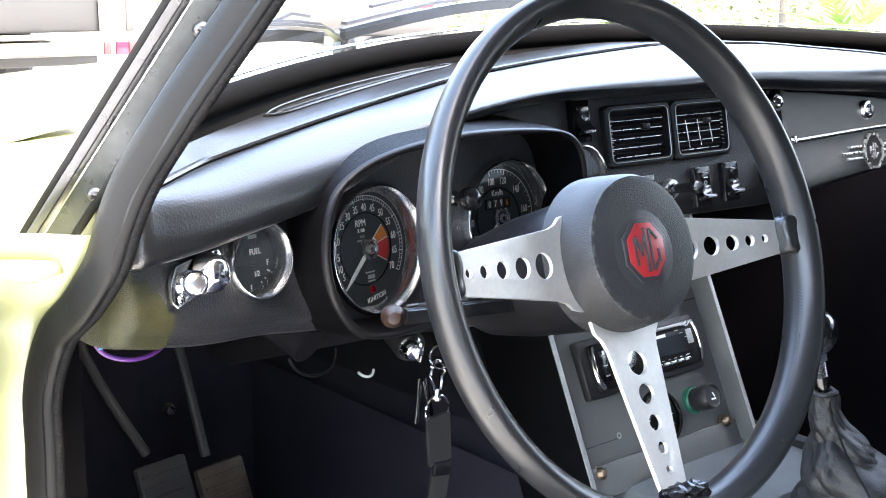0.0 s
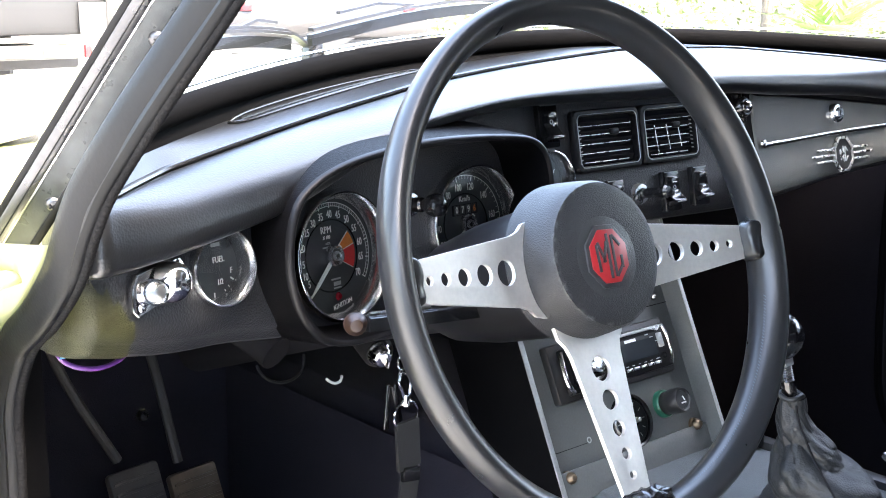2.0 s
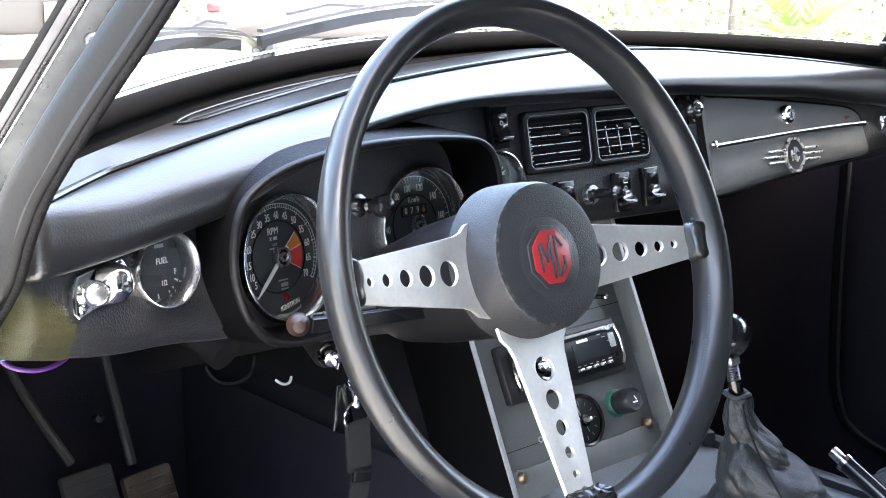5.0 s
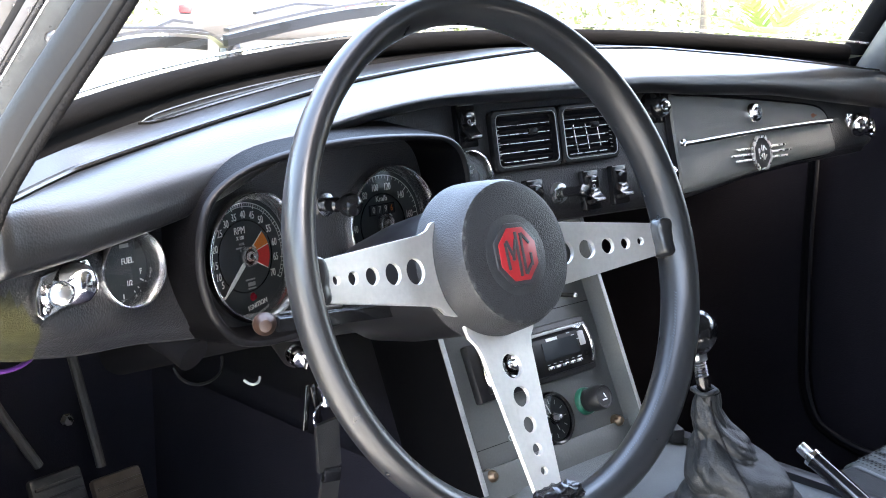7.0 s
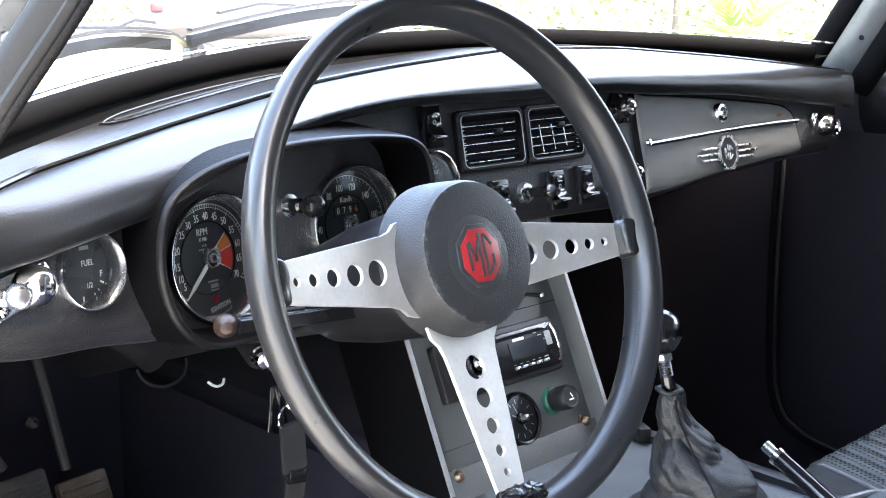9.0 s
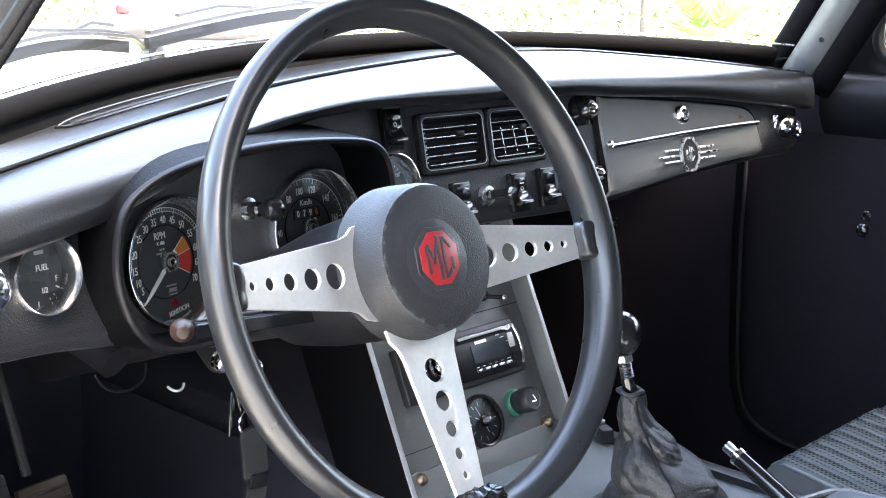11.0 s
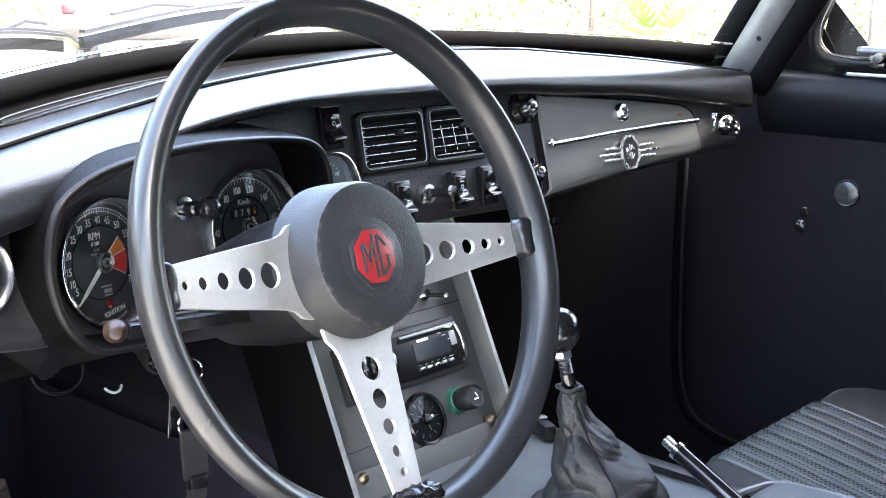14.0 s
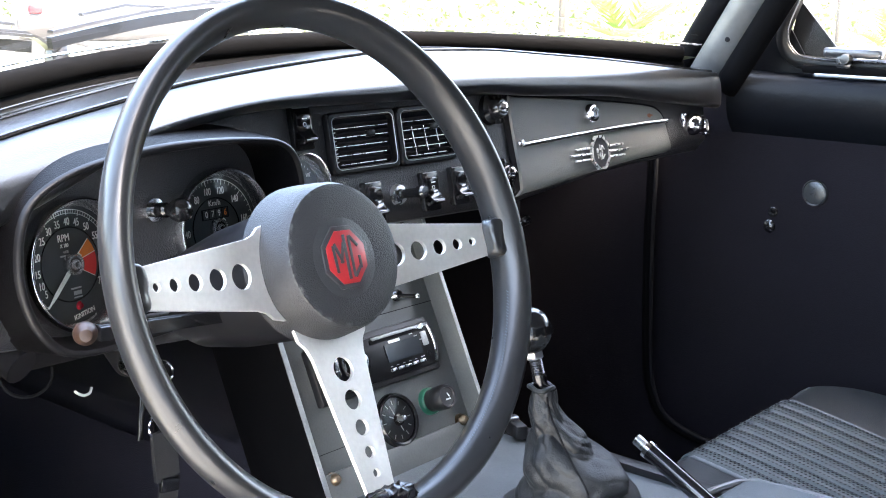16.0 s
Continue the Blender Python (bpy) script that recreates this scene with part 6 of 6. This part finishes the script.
part("lip", tube([p + Vector((-0.006, -0.010, 0.004)) for p in ps], 0.0028, 8, up=(-1, 0, 0)), HOLE, pseal)

# ---- outdoors ----
bm = bmesh.new()
bmesh.ops.create_grid(bm, x_segments=40, y_segments=40, size=400)
solid("ground", bm, CONCRETE, "pale sunlit concrete forecourt", "ground", "structure")

lorry = thing("lorry", pose(1.9, 6.2, 0), "grey box lorry with white rear beam and red lamps", "lorry")
part("body", box(4.2, 2.2, 2.4, 0.02, pose(-1.42, 1.3, 1.815)), TRUCK_GREY, lorry, "grey box body")
part("sill", box(4.22, 0.12, 0.030, 0.008, pose(-1.42, 0.16, 0.592)), TRUCK_WHITE, lorry, "pale sill rail")
part("bumper", box(2.45, 0.10, 0.085, 0.01, pose(-0.83, 0.15, 0.522)), TRUCK_WHITE, lorry, "dirty white rear beam")
part("placard", box(0.22, 0.02, 0.19, 0.004, pose(0.555, 0.185, 0.715)), PLACARD_WHITE, lorry, "white placard")
part("door_bar", box(0.05, 0.03, 1.6, 0.006, pose(0.64, 0.18, 1.42)), TYRE, lorry, "dark locking bar")
for lx, mat, w in ((0.445, RED, 0.035), (0.485, PLACARD_WHITE, 0.03), (0.545, RED_LENS, 0.08), (0.615, RED, 0.05)):
    part("tail_lamp", box(w, 0.03, 0.080, 0.006, pose(lx, 0.10, 0.522)), mat, lorry, "rear lamp")
for lx, w in ((-0.30, 0.20), (-0.02, 0.24), (0.24, 0.14)):
    part("plate", box(w, 0.02, 0.06, 0.004, pose(lx, 0.095, 0.522)), PLACARD_WHITE, lorry, "pale plate")
for wx in (-3.0, 0.3):
    part("wheel", lathe([(0.15, -0.12), (0.42, -0.12), (0.45, -0.08), (0.45, 0.08), (0.42, 0.12), (0.15, 0.12)], 30, pose(wx, 1.6, 0.45, 0, 90, 0)), TYRE, lorry)
part("chassis", box(3.9, 1.9, 0.12, 0.02, pose(-1.42, 1.35, 0.46)), TYRE, lorry)


def parked_car(x, y, rz, mat, label):
    c = thing("parked_car", pose(x, y, 0, 0, 0, rz), label, "car", "parked cars")
    prof_ = [(-2.1, 0.35), (-2.15, 0.60), (-2.05, 0.92), (-1.75, 1.0), (-1.45, 1.42), (-1.1, 1.55), (0.35, 1.52), (0.95, 1.05), (1.9, 0.92), (2.1, 0.70), (2.12, 0.38)]
    part("body", grid([[(px, s * 0.86 * (1 - 0.16 * max(0, (pz - 0.95) / 0.6)), pz) for px, pz in prof_] for s in (-1, -0.9, 0, 0.9, 1)] + [[(px, 0.0, 0.33) for px, pz in prof_]], closed_v=True), mat, c, angle=25)
    part("rear_window", box(0.03, 1.20, 0.36, 0.01, pose(-1.63, 0, 1.22, 0, 35, 0)), DARK_GLASS, c)
    for s in (-1, 1):
        part("side_window", box(1.7, 0.02, 0.34, 0.01, pose(-0.35, s * 0.775, 1.25, -s * 14, 0, 0)), DARK_GLASS, c)
        part("tail_lamp", box(0.05, 0.11, 0.07, 0.02, pose(-2.13, s * 0.68, 0.73)), RED, c, "red tail lamp")
        for wx in (-1.35, 1.3):
            part("wheel", lathe([(0.0, -0.08), (0.22, -0.10), (0.31, -0.09), (0.32, 0.0), (0.31, 0.09), (0.22, 0.10), (0, 0.08)], 26, pose(wx, s * 0.78, 0.32, 90, 0, 0)), TYRE, c)
    part("bumper", box(0.12, 1.66, 0.20, 0.05, pose(-2.12, 0, 0.58)), TYRE, c, "grey rear bumper")
    return c


parked_car(6.43, 9.34, 52, SILVER, "silver estate car parked beyond the bonnet")

rng = random.Random(7)


def leafy(name, label, x0, y0, x1, y1, h0, h1, n, mat, size, category="hedge"):
    bm = bmesh.new()
    for _ in range(n):
        f = rng.random()
        c = Vector((x0 + (x1 - x0) * f + rng.gauss(0, 0.25), y0 + (y1 - y0) * f + rng.gauss(0, 0.25), h0 + (h1 - h0) * rng.random() ** 0.9))
        d = Vector((rng.gauss(0, 1), rng.gauss(0, 1), rng.gauss(0.2, 0.7))).normalized()
        s = d.cross(Vector((rng.gauss(0, 1), rng.gauss(0, 1), rng.gauss(0, 1)))).normalized()
        L = size * (0.6 + rng.random())
        up = d.cross(s) * L * 0.15
        q = [bm.verts.new(c + v) for v in (-d * L, s * L * 0.42 + up, d * L, -s * L * 0.42 + up)]
        bm.faces.new(q)
    return solid(name, bm, mat, label, category, "stuff", angle=80)


leafy("hedge", "green hedge leaves behind the car, darker for hedge shadows", 6.5, 14.4, 24.0, 3.0, 0.1, 1.7, 9000, LEAF, 0.055)
leafy("blossom", "blossom and leaves in the hedge, coloured pale as sunlit", 6.5, 14.2, 24.0, 2.8, 0.1, 1.6, 9000, PALE_LEAF, 0.055)
solid("garden_wall", box(30.0, 0.25, 1.5, 0.02, pose(13.6, 10.6, 0.75, 0, 0, -32.6)), WALL, "pale sunlit rendered wall behind the hedge", "wall", "structure")


def palm(x, y, s, label):
    p = thing("palm", pose(x, y, 0), label, "palm", "palms")
    part("trunk", lathe([(0.11, 0.0), (0.10, 0.08), (0.085, 0.12 * s), (0.05, 0.18 * s)], 14), BARK, p)
    for k in range(26):
        a = 2 * math.pi * k / 26 + rng.random() * 0.3
        tilt = 0.25 + 0.9 * rng.random()
        L = s * (0.55 + 0.4 * rng.random())
        bm = bmesh.new()
        stem = [Vector((math.cos(a) * L * t * math.cos(tilt * (1 - 0.3 * t)), math.sin(a) * L * t * math.cos(tilt), 0.15 * s + L * t * math.sin(tilt) - 0.25 * L * t * t)) for t in [m_ / 8 for m_ in range(9)]]
        side = Vector((-math.sin(a), math.cos(a), 0))
        for i in range(2, 9):
            for sg in (-1, 1):
                b0 = stem[i]
                tip = b0 + side * sg * 0.16 * s + (stem[i] - stem[i - 1]).normalized() * 0.22 * s - Vector((0, 0, 0.03))
                w = (stem[i] - stem[i - 1]).normalized() * 0.035 * s
                bm.faces.new([bm.verts.new(v) for v in (b0 - w, b0 + w, tip)])
        part("frond", bm, PALM_LEAF, p)
    return p


palm(13.3, 8.0, 1.5, "spiky bright green palm in front of the hedge")
palm(16.4, 5.6, 1.0, "small spiky palm beside the hedge")
for px, py in ((13.0, 8.8), (8.8, 11.2), (16.6, 6.4)):
    solid("post", lathe([(0.05, 0.0), (0.05, 2.4), (0.03, 2.45), (0, 2.45)], 12), BARK, "thin grey post standing in the hedge", "post", group="hedge posts", m=pose(px, py, 0))
solid("kerb", box(26, 0.3, 0.14, 0.03, pose(12.6, 9.2, 0.07, 0, 0, -32.6)), WALL, "pale concrete kerb before the hedge", "kerb", "structure")
# Unseen wall, added to keep sky and sun from behind off the cabin.
solid("wall_back", box(40, 0.3, 5.0, 0.02, pose(-1.0, -5.4, 2.5)), BLOCKER, "tall unseen wall, added behind the car to block sky", "wall", "structure")
